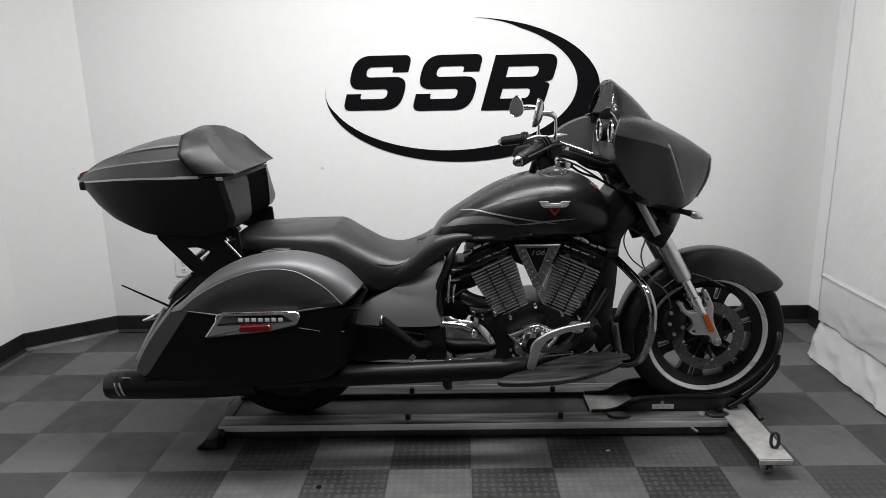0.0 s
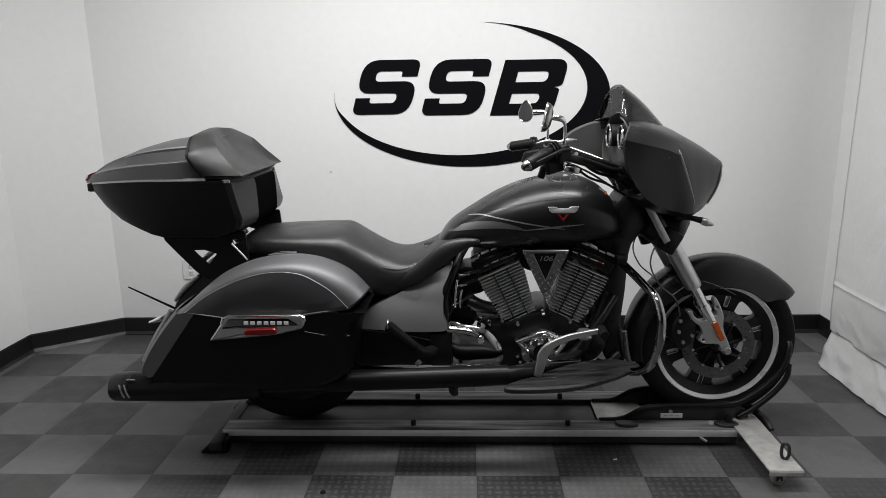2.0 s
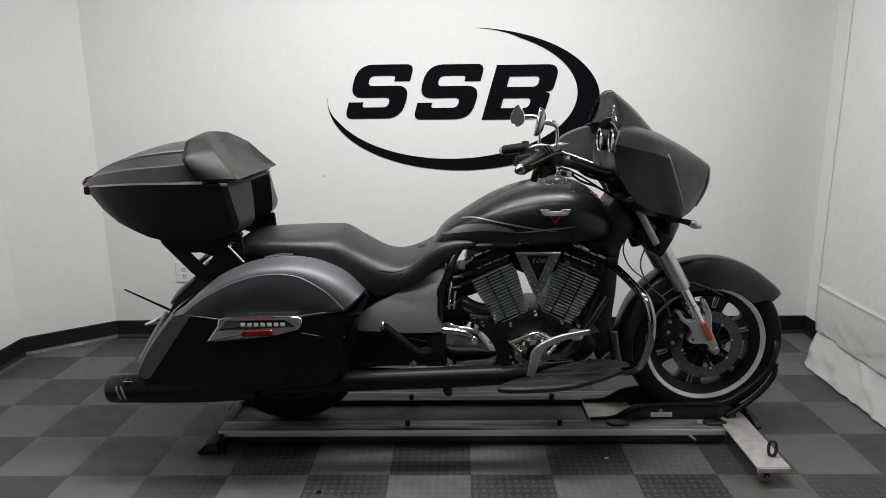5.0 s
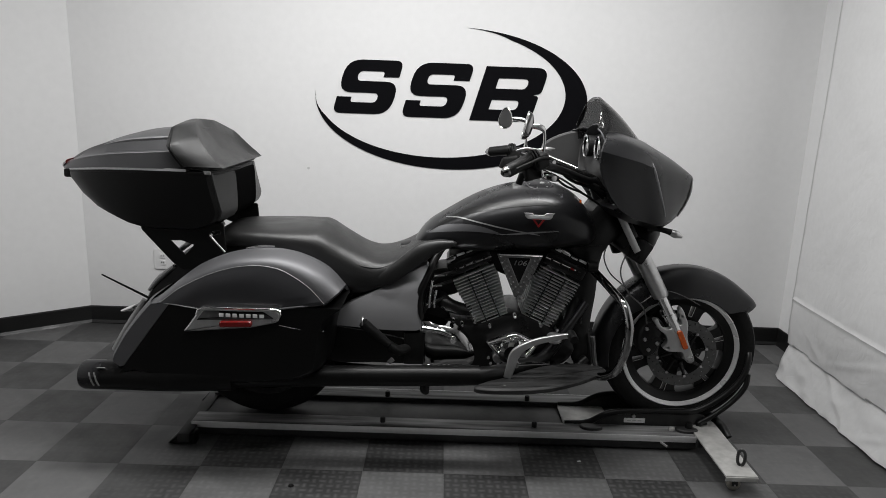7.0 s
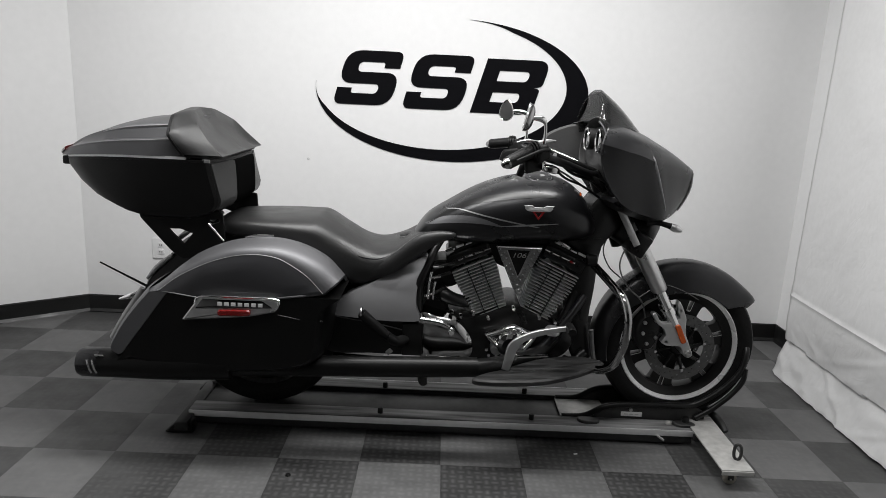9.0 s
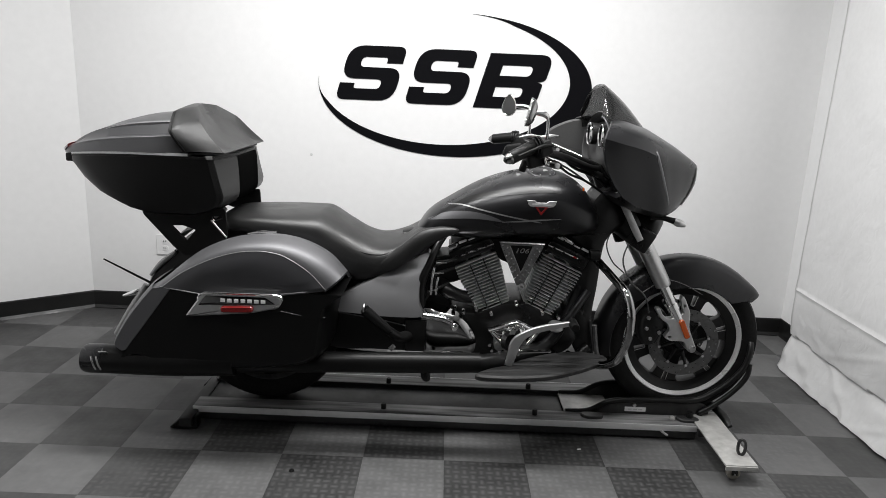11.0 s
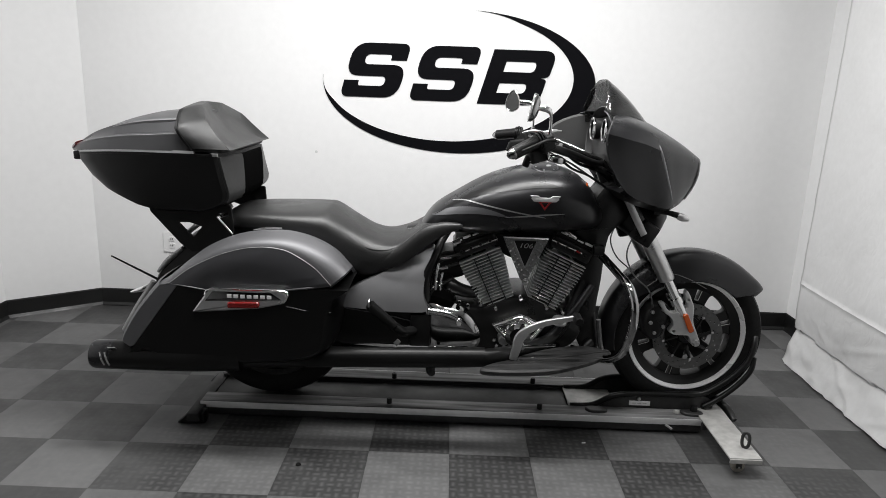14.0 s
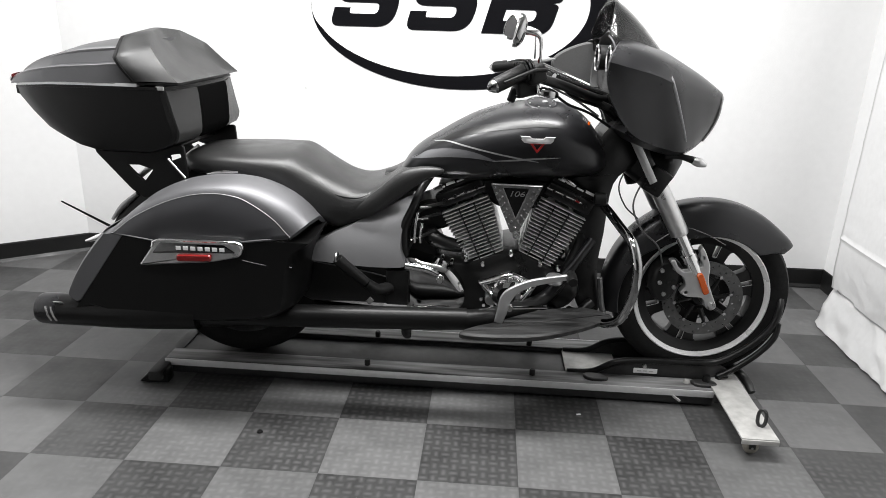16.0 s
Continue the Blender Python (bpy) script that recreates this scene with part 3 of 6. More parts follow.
def dress_wheel(w, hub, r1, count, turn, disc_r, far=True):
    me, slots = web(hub, 0.085, r1, count, turn, 0.034)
    part("spokes", me, M_BLACK, w, "gloss black slotted spokes")
    for slot in slots:
        c = Vector((sum(p[0] for p in slot) / 4, sum(p[1] for p in slot) / 4))
        grow = [(*(c + (Vector(p) - c) * 1.22), 0.006) for p in slot]
        ring = plate("slot_trim", [rounded(grow), rounded([(*p, 0.005) for p in slot])], 0.002)
        part("slot_trim", moved(ring, Matrix.Translation((0, -0.019, 0))), M_ALU, w, "machined silver slot edge", smooth=False)
    part("hub", lathe([(0, -0.055), (0.03, -0.055), (0.035, -0.05), (0.045, -0.03), (0.075, -0.02), (0.082, 0), (0.075, 0.02), (0.045, 0.03), (0.035, 0.05), (0.03, 0.055), (0, 0.055)], 36, centre=(hub[0], 0, hub[1])), M_BLACK, w)
    for s in (-1, 1) if far else (1,):
        holes = [circle(disc_r - 0.044, hub, 48)]
        for k in range(45):
            holes.append(circle(0.0036, polar(disc_r - 0.009 - 0.012 * (k % 3), 8 * k, hub), 8))
        rotor = part("brake_disc", moved(plate("brake_disc", [circle(disc_r, hub, 72)] + holes, 0.005), Matrix.Translation((0, s * 0.067, 0))), M_DISC, w, "drilled steel brake disc")
        for k in range(8):
            a = 45 * k + 12
            p, q = polar(0.04, a - 12, hub), polar(disc_r - 0.05, a, hub)
            part("disc_arm", tube([(p[0], s * 0.062, p[1]), (q[0], s * 0.066, q[1])], [0.010, 0.006], 8), M_ENGINE, w)
        for k in range(8):
            q = polar(disc_r - 0.042, 45 * k + 12, hub)
            part("disc_button", lathe([(0, s * 0.074), (0.006, s * 0.074), (0.0075, s * 0.070), (0.0075, s * 0.06), (0, s * 0.06)], 12, centre=(q[0], 0, q[1])), M_CHROME, w)


dress_wheel(front_wheel, FRONT, 0.205, 6, 16, 0.143)
dress_wheel(rear_wheel, REAR, 0.180, 5, 20, 0.150, False)

# trunk
PLAN = [(-1.49, 0.10), (-1.43, 0.20), (-1.36, 0.245), (-1.27, 0.272), (-1.16, 0.285), (-1.05, 0.288)]
LAYERS = ((1.086, -1.49, -0.876, -0.838, 1.0, 0.0), (1.06, -1.478, -0.872, -0.834, 1.0, 0.1), (1.0, -1.405, -0.859, -0.831, 0.995, 0.4), (0.950, -1.322, -0.847, -0.831, 0.988, 0.68), (0.930, -1.275, -0.850, -0.834, 0.983, 0.80), (0.912, -1.225, -0.860, -0.848, 0.977, 0.92), (0.896, -1.180, -0.88, -0.87, 0.972, 1.0), (0.880, -1.125, -0.93, -0.92, 0.955, 1.0), (0.872, -1.09, -0.96, -0.95, 0.90, 1.0))


def sagging(bm):
    """Lets the trunk's tail drop a little."""
    for v in bm.verts:
        d = max(0.0, -1.15 - v.co.x)
        v.co.x += 0.055 * d
        v.co.z -= 0.22 * d * d
    return bm


layers = []
for z, rear, corner, nose, k, square in LAYERS:
    side_pts = [(rear + (x + 1.49) * (-0.98 - rear) / 0.51, (v + (0.280 - v) * square) * k) for x, v in PLAN] + [(corner - 0.012, 0.287 * k), (corner, 0.280 * k), (nose, 0.13 * k)]
    layers.append([(x, v, z) for x, v in side_pts] + [(x, -v, z) for x, v in side_pts[::-1]])
trunk = part("trunk", sagging(skin(bmesh.new(), layers)), M_BAGBLACK, bike, "satin black trunk case with a charcoal lid and padded backrest", angle=30)
LID = [(-1.51, 0.08, 1.100, 0.05, 1.101, 1.103), (-1.45, 0.20, 1.119, 0.14, 1.128, 1.135), (-1.35, 0.262, 1.136, 0.19, 1.163, 1.178), (-1.23, 0.285, 1.147, 0.21, 1.188, 1.212), (-1.10, 0.288, 1.155, 0.215, 1.203, 1.232), (-0.97, 0.284, 1.166, 0.21, 1.212, 1.235)]
part("lid", sagging(loft([[(x, 0, 1.099), (x, hw + 0.006, 1.099), (x, hw - 0.008, zc - 0.006), (x, hw - 0.014, zc), (x, hw - 0.030, zc + 0.003), (x, v2 + 0.010, z2 - 0.010), (x, v2, z2 + 0.001), (x, v2 * 0.5, zt - 0.006), (x, 0, zt)] for x, hw, zc, v2, z2, zt in LID], 6, 0)), M_LID, trunk, "charcoal metallic trunk lid with moulded creases", angle=24)
OUTLINE = PLAN + [(-0.889, 0.288), (-0.878, 0.280), (-0.840, 0.13)]
for z, mat, grow in ((1.0965, M_SILVERPLATE, 0.004), (1.0885, M_RUBBER, -0.002)):
    rim_plan = PLAN + [(-0.955, 0.288)] if mat is M_SILVERPLATE else OUTLINE
    part("trim_strip" if mat is M_SILVERPLATE else "gasket", sagging(skin(bmesh.new(), [[(x, v + math.copysign(grow, v), z + dz) for x, v in rim_plan + [(x, -v) for x, v in rim_plan[::-1]]] for dz in ((-0.0055, 0.0045) if mat is M_SILVERPLATE else (-0.006, 0.003))])), mat, trunk, "thin silver strip" if mat is M_SILVERPLATE else "", angle=30)
# padded backrest: side wings run back from a ridge, the hollow front face falls from the ridge to the lower edge
PAD_REAR = [(-0.958, 0.300, 1.107), (-0.982, 0.312, 1.145), (-1.004, 0.309, 1.181), (-1.020, 0.215, 1.240), (-1.045, 0.0, 1.256)]
PAD_RIDGE = [(-0.833, 0.268, 1.106), (-0.885, 0.250, 1.156), (-0.932, 0.222, 1.210), (-0.978, 0.110, 1.256), (-0.998, 0.0, 1.266)]
PAD_FRONT = [(-0.831, 0.262, 1.104), (-0.836, 0.205, 1.105), (-0.841, 0.150, 1.106), (-0.847, 0.070, 1.107), (-0.850, 0.0, 1.107)]


def bent(rows, n):
    """Points along a polyline, n to a span, with its corners a little eased."""
    r = np.array(rows, float)
    return 0.7 * np.array([r[i] + (r[i + 1] - r[i]) * k / n for i in range(len(r) - 1) for k in range(n)] + [r[-1]]) + 0.3 * spline(rows, n)


def backrest_pad():
    """The pad as one mesh, mirrored about the middle."""
    rear, ridge, front = [bent(r, 5) for r in (PAD_REAR, PAD_RIDGE, PAD_FRONT)]
    rows = []
    for k, bulge in ((0.0, 0.0), (0.06, 0.004), (0.35, 0.005), (0.70, 0.003), (1.0, 0.0)):
        row = []
        for i, (a, b) in enumerate(zip(rear, ridge)):
            p = Vector(a + (b - a) * k)
            out = Vector((0.0, p.y / 0.31, 0.35 + max(0.0, 1 - p.y / 0.31))).normalized()
            row.append(p + out * bulge)
        rows.append(row)
    for k, hollow in ((0.28, 0.010), (0.62, 0.016), (0.92, 0.004), (1.0, 0.0)):
        row = []
        for i, (a, b) in enumerate(zip(ridge, front)):
            row.append(Vector(a + (b - a) * k) + Vector((-hollow, 0, -0.5 * hollow)) * min(1.0, i / 6))
        rows.append(row)
    rings = [r + [Vector((p.x, -p.y, p.z)) for p in r[-2::-1]] for r in rows]
    return skin(bmesh.new(), rings, closed=False)


part("backrest", backrest_pad(), M_PAD, trunk, "grey vinyl backrest pad with angular side wings", angle=52)
# dark ring draws the shade in the gap between pad and lid
gap = [Vector((-0.958, 0.0, 1.105))] + [Vector(p) for p in bent(PAD_REAR, 5)]
gap = gap + [Vector((p.x, -p.y, p.z)) for p in gap[-2:0:-1]]
mid = sum(gap, Vector()) / len(gap)
part("pad_welt", skin(bmesh.new(), [[mid + (p - mid) * 1.018 + Vector((d, 0, 0)) for p in gap] for d in (-0.006, 0.003)]), M_RUBBER, trunk, "dark ring for the shaded gap behind the pad")
part("pad_gap", hull([(-0.98, 1.096, 1.107, 0.290), (-0.91, 1.096, 1.107, 0.288), (-0.875, 1.094, 1.107, 0.276), (-0.848, 1.092, 1.106, 0.22)], 5, 8.0), M_RUBBER, trunk)
for s, name in ((-1, "front_cheek"), (0, "front_pad"), (1, "front_cheek")):
    rows = []
    for z, rear, corner, nose, k, square in LAYERS[:6]:
        z = min(z, 1.080)
        inner, outer = 0.128 * k, 0.277 * k
        proud = 0.012 if z > 0.9 else 0.004
        if s:
            rows.append([(corner + 0.009, s * outer, z), (nose + 0.008, s * inner, z), (nose - 0.01, s * inner, z), (corner - 0.01, s * outer, z)])
        else:
            rows.append([(nose + proud - 0.010, -inner, z), (nose + proud, -inner * 0.92, z), (nose + proud + 0.004, 0, z), (nose + proud, inner * 0.92, z), (nose + proud - 0.010, inner, z), (nose - 0.02, inner, z), (nose - 0.02, -inner, z)])
    part(name, skin(bmesh.new(), rows), M_PAD if s else M_CLOTH, trunk, "grey front corner panel" if s else "black vinyl lumbar pad", angle=30)
    if s:
        part("latch", box(0.026, 0.006, 0.012, (-0.882, s * 0.287, 1.088), 0.002), M_ALU, trunk, "small silver latch")
for s in (-1, 1):
    # the creases' highlights are drawn as thin pale tubes
    part("lid_crease", sagging(tube([(x, s * (hw - 0.011), zc - 0.003) for x, hw, zc, v2, z2, zt in LID[1:]], 0.0032, 6, 5)), M_ALUGREY, trunk, "pale line that draws the highlight on a lid crease")
    part("lid_crease", sagging(tube([(x, s * (v2 + 0.004), z2 - 0.004) for x, hw, zc, v2, z2, zt in LID[2:]], [0.001, 0.004, 0.007, 0.003], 6, 5)), M_ALUGREY, trunk, "pale line that draws the highlight on a lid crease")
part("tail_lens", sagging(hull([(-1.510, 1.099, 1.106, 0.090), (-1.478, 1.102, 1.121, 0.168), (-1.440, 1.116, 1.134, 0.209)], 5, 8.0, 2.5)), M_TAIL, trunk, "dark red tail lens")
part("lock", box(0.040, 0.17, 0.034, (-1.486, 0, 1.046), 0.008), M_TEXBLACK, trunk)

# trunk carrier
rack = part("trunk_rack", box(0.20, 0.44, 0.014, (-1.02, 0, 0.868), 0.004), M_BAGBLACK, bike, "black steel trunk carrier")
CARRIER = [(-1.15, 0.895, 0.01), (-1.150, 0.868, 0.01), (-1.04, 0.745, 0.01), (-1.0, 0.715, 0.01), (-0.90, 0.725, 0.02), (-0.85, 0.775, 0.02), (-0.838, 0.80, 0.01), (-0.845, 0.90, 0.01)]
GAP_A = [(-1.045, 0.828, 0.004), (-1.003, 0.829, 0.004), (-0.957, 0.814, 0.004), (-0.991, 0.773, 0.006), (-1.024, 0.805, 0.006)]
GAP_B = [(-0.894, 0.866, 0.003), (-0.858, 0.872, 0.003), (-0.856, 0.860, 0.003), (-0.892, 0.846, 0.003)]
for s in (-1, 1):
    part("side_plate", moved(plate("side_plate", [rounded(CARRIER), rounded(GAP_A)] + ([rounded(GAP_B)] if s < 0 else []), 0.012, 0.002), Matrix.Translation((0, s * 0.236, 0))), M_BAGBLACK, rack)
    part("brace", tube([(-1.035, s * 0.20, 0.775), (-0.985, s * 0.20, 0.815)], 0.010, 10), M_STEEL, rack)
    part("stay_rod", tube([(-0.887, s * 0.272, 0.860), (-0.833, s * 0.272, 0.797)], 0.0035, 8), M_ALU, rack, "thin silver stay rod")

# rear fender with tail trim
tail = part("rear_fender", pillow(smooth_loop([(-1.09, 0.70), (-1.17, 0.615), (-1.21, 0.54), (-1.325, 0.36), (-1.30, 0.335), (-1.18, 0.42), (-1.02, 0.55), (-0.85, 0.68), (-0.70, 0.74), (-0.80, 0.80), (-1.0, 0.78)], 4),
                                  [(-0.15, 0.03), (-0.145, 0.01), (-0.12, 0.0), (0.12, 0.0), (0.145, 0.01), (0.15, 0.03)]), M_BLACK, bike, "black rear fender with charcoal edges")
for s in (-1, 1):
    part("fender_edge", tube([(-1.195, s * 0.150, 0.565), (-1.26, s * 0.150, 0.458), (-1.325, s * 0.148, 0.352)], [0.010, 0.016, 0.014], 10), M_SILVERLINE, tail, "charcoal fender edge")
    part("upper_edge", tube([(-1.07, s * 0.152, 0.705), (-1.13, s * 0.152, 0.655), (-1.175, s * 0.15, 0.605)], [0.008, 0.011, 0.006], 10), M_SILVERLINE, tail)
    part("tail_spoon", tube([(-1.19, s * 0.12, 0.548), (-1.24, s * 0.14, 0.530), (-1.29, s * 0.15, 0.515)], [0.010, 0.012, 0.004], 10), M_CHROME, tail, "chrome turn signal stalk")
part("antenna", tube([(-1.165, -0.17, 0.578), (-1.345, -0.17, 0.668)], [0.005, 0.003], 8), M_RUBBER, bike, "thin black whip antenna")

# saddlebags
BAG = [(-1.172, 0.372), (-1.222, 0.418), (-1.192, 0.495), (-1.118, 0.600), (-1.014, 0.712), (-0.90, 0.793), (-0.785, 0.838), (-0.68, 0.855), (-0.58, 0.848), (-0.47, 0.812), (-0.395, 0.755), (-0.368, 0.71), (-0.375, 0.66),
       (-0.42, 0.56), (-0.435, 0.46), (-0.465, 0.38), (-0.58, 0.335), (-0.86, 0.314), (-1.05, 0.334)]
SEAM = 0.644
# the lid's crown (x, z, distance out) and the arc that bounds its dark panel (x, z)
LID_CROWN = [(-1.085, 0.630, 0.365), (-1.045, 0.650, 0.345), (-0.962, 0.720, 0.335), (-0.888, 0.772, 0.330), (-0.787, 0.813, 0.320), (-0.687, 0.828, 0.315), (-0.600, 0.828, 0.315), (-0.520, 0.806, 0.320), (-0.447, 0.765, 0.340), (-0.388, 0.702, 0.388)]
LID_ARC = [(-1.020, 0.645), (-1.005, 0.655), (-0.943, 0.702), (-0.848, 0.751), (-0.760, 0.780), (-0.686, 0.790), (-0.630, 0.787), (-0.578, 0.772), (-0.500, 0.722), (-0.442, 0.660)]
CUT_A, CUT_B = Vector((-1.160, 0.405)), Vector((-0.985, SEAM))


def off_cut(x, z):
    """Signed distance from the slanted rear seam; positive ahead of it."""
    d = (CUT_B - CUT_A).normalized()
    p = Vector((x, z)) - CUT_A
    return d.y * p.x - d.x * p.y


def inset(loop, d, weight):
    p = np.array(loop, float)
    t = np.roll(p, -1, 0) - np.roll(p, 1, 0)
    nrm = np.c_[-t[:, 1], t[:, 0]] / np.maximum(np.linalg.norm(t, axis=1, keepdims=True), 1e-9)
    area2 = np.sum(p[:, 0] * np.roll(p[:, 1], -1) - np.roll(p[:, 0], -1) * p[:, 1])
    nrm = (nrm if area2 > 0 else -nrm) * np.array([[weight(*q)] for q in p])
    return [tuple(q) for q in p + nrm * d]


def clip(loop, keep):
    """The part of a closed loop where keep(x, z) > 0, cut along its border."""
    out = []
    for a, b in zip(loop, loop[1:] + loop[:1]):
        ka, kb = keep(*a), keep(*b)
        if ka > 0:
            out.append(a)
        if (ka > 0) != (kb > 0):
            t = ka / (ka - kb)
            out.append((a[0] + (b[0] - a[0]) * t, a[1] + (b[1] - a[1]) * t))
    return out


def saddlebag(side):
    loop = smooth_loop(BAG, 6)
    low = clip(loop, lambda x, z: SEAM - 0.002 - z)
    body = clip(low, lambda x, z: off_cut(x, z) - 0.001)
    base = np.array(loop, float)
    turn = np.roll(base, -1, 0) - np.roll(base, 1, 0)
    inward = np.c_[turn[:, 1], -turn[:, 0]] / np.linalg.norm(turn, axis=1, keepdims=True)
    down = lambda x, z: min(1.0, max(0.0, min((SEAM - 0.004 - z) / 0.06, abs(off_cut(x, z)) / 0.05)))
    lay = [(0.15, 0.02), (0.17, 0.004), (0.20, 0.0), (0.28, 0.0), (0.32, 0.005), (0.355, 0.015), (0.385, 0.031), (0.408, 0.050), (0.421, 0.068), (0.427, 0.080)]
    lay = [(side * y, d) for y, d in lay]
    bag = part("saddlebag", pillow(body, [(y, d * 0.5) for y, d in lay], weight=down), M_BAGBLACK, bike, "satin black hard saddlebag with a charcoal lid and rear stripe")
    top = [i for i in range(len(base)) if base[i][1] > SEAM + 0.002]
    crown, arc = spline(LID_CROWN, 5), spline(LID_ARC, 5)
    rings = []
    for (x, z, y), (ax, az) in zip(crown, arc):
        a, c = Vector((x, y, z)), Vector((ax, 0.428, az))
        b = Vector((ax + (x - ax) * 0.80, 0.425, az + (z - az) * 0.80))
        ring = [Vector((x, 0.15, z - 0.075)), Vector((x, 0.21, z - 0.040)), Vector((x, 0.26, z - 0.015))]
        ring += [a * (1 - t) ** 2 + b * 2 * t * (1 - t) + c * t * t for t in (0.0, 0.14, 0.28, 0.42, 0.56, 0.70, 0.85, 1.0)]
        rings.append([(p.x, side * p.y, p.z) for p in ring])
    rings.append([(x - 0.006, y * 0.97, z - 0.016) for x, y, z in rings[-1]])
    part("lid", skin(bmesh.new(), rings, caps=False, closed=False), M_GREY, bag, "charcoal metallic saddlebag lid", angle=50)
    rear = [i for i in range(top[0] + 1) if off_cut(*base[i]) < 0]
    rows = []
    for i in rear:
        ring = [base[i] + inward[i] * d * 0.32 for y, d in lay]
        u = (base[i][1] - base[rear[0]][1]) / (SEAM - base[rear[0]][1])
        q = CUT_A.lerp(CUT_B, min(1.0, u))
        rows.append([(p[0], y, min(p[1], SEAM + 0.001)) for p, (y, d) in zip(ring, lay)] + [(q.x, side * 0.4275, q.y), (q.x + 0.002, side * 0.40, q.y)])
    part("rear_stripe", skin(bmesh.new(), rows, caps=False, closed=False), M_GREY, bag, "charcoal rear stripe")
    border = [(float(x), float(z)) for x, z in arc]
    panel = border + [(-0.52, 0.645), (-0.594, 0.639), (-0.735, 0.632), (-0.874, 0.628), (-0.95, 0.636)]
    part("lid_panel", pillow(panel[::-1], [(side * 0.424, 0.0), (side * 0.4285, 0.0), (side * 0.4300, 0.002)]), M_PANEL, bag, "dark satin lid panel")
    part("pinstripe", tube([(x, side * 0.4285, z) for x, z in border[2:]], 0.0018, 6, 1), M_SILVERLINE, bag, "silver pinstripe")
    part("pinstripe", tube([(-1.02, side * 0.4275, 0.647), (-0.95, side * 0.4295, 0.638), (-0.876, side * 0.430, 0.627)], 0.0022, 6), M_SILVERLINE, bag)
    part("pinstripe", tube([(-0.60, side * 0.430, 0.637), (-0.52, side * 0.429, 0.648), (-0.44, side * 0.415, 0.656)], 0.004, 6), M_GREY, bag)
    part("seam_line", tube([(-0.60, side * 0.428, 0.575), (-0.52, side * 0.425, 0.560), (-0.445, side * 0.412, 0.553)], 0.0020, 6), M_DARKGREY, bag)
    shield = rounded([(-0.868, 0.637, 0.006), (-0.605, 0.638, 0.01), (-0.590, 0.618, 0.01), (-0.604, 0.590, 0.01), (-0.70, 0.568, 0.02), (-0.935, 0.546, 0.01)])
    badge = part("badge", pillow(shield[::-1], [(side * 0.424, 0.0), (side * 0.440, 0.0), (side * 0.445, 0.005)]), M_ALU, bag, "chrome badge plate")
    part("badge_rim", tube([(-0.885, side * 0.444, 0.612), (-0.866, side * 0.444, 0.636), (-0.74, side * 0.444, 0.638), (-0.606, side * 0.444, 0.637), (-0.592, side * 0.444, 0.618)], 0.0036, 8, 3), M_CHROME, badge, "polished chrome upper rim")
    part("badge_field", pillow(rounded([(-0.858, 0.628, 0.004), (-0.65, 0.629, 0.004), (-0.612, 0.604, 0.008), (-0.885, 0.592, 0.004)])[::-1], [(side * 0.4445, 0.0), (side * 0.4462, 0.0), (side * 0.4466, 0.001)]), M_DARKMIRROR, badge, "dark mirror-finished badge field")
    for i in range(7):
        x = -0.797 + 0.0235 * i
        part("bar", box(0.016, 0.003, 0.013, (x, side * 0.4475, 0.6135), 0.001), M_WHITE, badge, "plain silver bar")
    lens = rounded([(-0.805, 0.570, 0.012), (-0.690, 0.574, 0.012), (-0.690, 0.597, 0.012), (-0.805, 0.593, 0.012)])
    part("reflector", pillow(lens, [(side * 0.445, 0.0), (side * 0.452, 0.0), (side * 0.456, 0.004)]), M_RED, badge, "red side reflector")
    part("hinge_cap", tube([(-0.745, side * 0.305, 0.823), (-0.70, side * 0.305, 0.831), (-0.64, side * 0.305, 0.833)], [0.002, 0.005, 0.003], 8), M_CHROME, bag)
    return bag


near_bag, far_bag = saddlebag(-1), saddlebag(1)
far_bag.location.z = -0.018


# seat
seat = part("seat", hull([(-0.90, 0.80, 0.850, 0.12), (-0.85, 0.78, 0.866, 0.17), (-0.70, 0.78, 0.872, 0.20), (-0.55, 0.74, 0.876, 0.205), (-0.495, 0.69, 0.872, 0.20), (-0.42, 0.62, 0.830, 0.19), (-0.34, 0.60, 0.786, 0.19),
                          (-0.27, 0.63, 0.771, 0.20), (-0.19, 0.69, 0.792, 0.19), (-0.12, 0.76, 0.832, 0.15), (-0.06, 0.82, 0.858, 0.12)], 6, 3.2, 2.8), M_LEATHER, bike, "black vinyl two-up seat")
for s in (-1, 1):
    flank_ob = part("seat_flank", hull([(-0.30, 0.655, 0.70, 0.012), (-0.22, 0.675, 0.755, 0.022), (-0.13, 0.74, 0.830, 0.026), (-0.06, 0.795, 0.852, 0.024), (0.0, 0.825, 0.852, 0.016), (0.02, 0.835, 0.845, 0.006)], 6, 2.4), M_LEATHER, seat)
    flank_ob.location = (0, s * 0.185, -0.03 if s > 0 else 0)
    part("seam", tube([(-0.385, s * 0.168, 0.755), (-0.34, s * 0.180, 0.738), (-0.27, s * 0.189, 0.735), (-0.21, s * 0.180, 0.755)], 0.003, 6), M_RUBBER, seat)

# tank
TANK = [(-0.165, 0.760, 0.780, 0.03), (-0.10, 0.79, 0.880, 0.115), (0.0, 0.79, 0.950, 0.155), (0.11, 0.79, 1.012, 0.19), (0.22, 0.80, 1.050, 0.21), (0.33, 0.81, 1.065, 0.215), (0.42, 0.815, 1.055, 0.205),
        (0.49, 0.82, 1.018, 0.18), (0.54, 0.83, 0.958, 0.14), (0.57, 0.85, 0.90, 0.09)]
TANK_FINE = spline(TANK, 12)
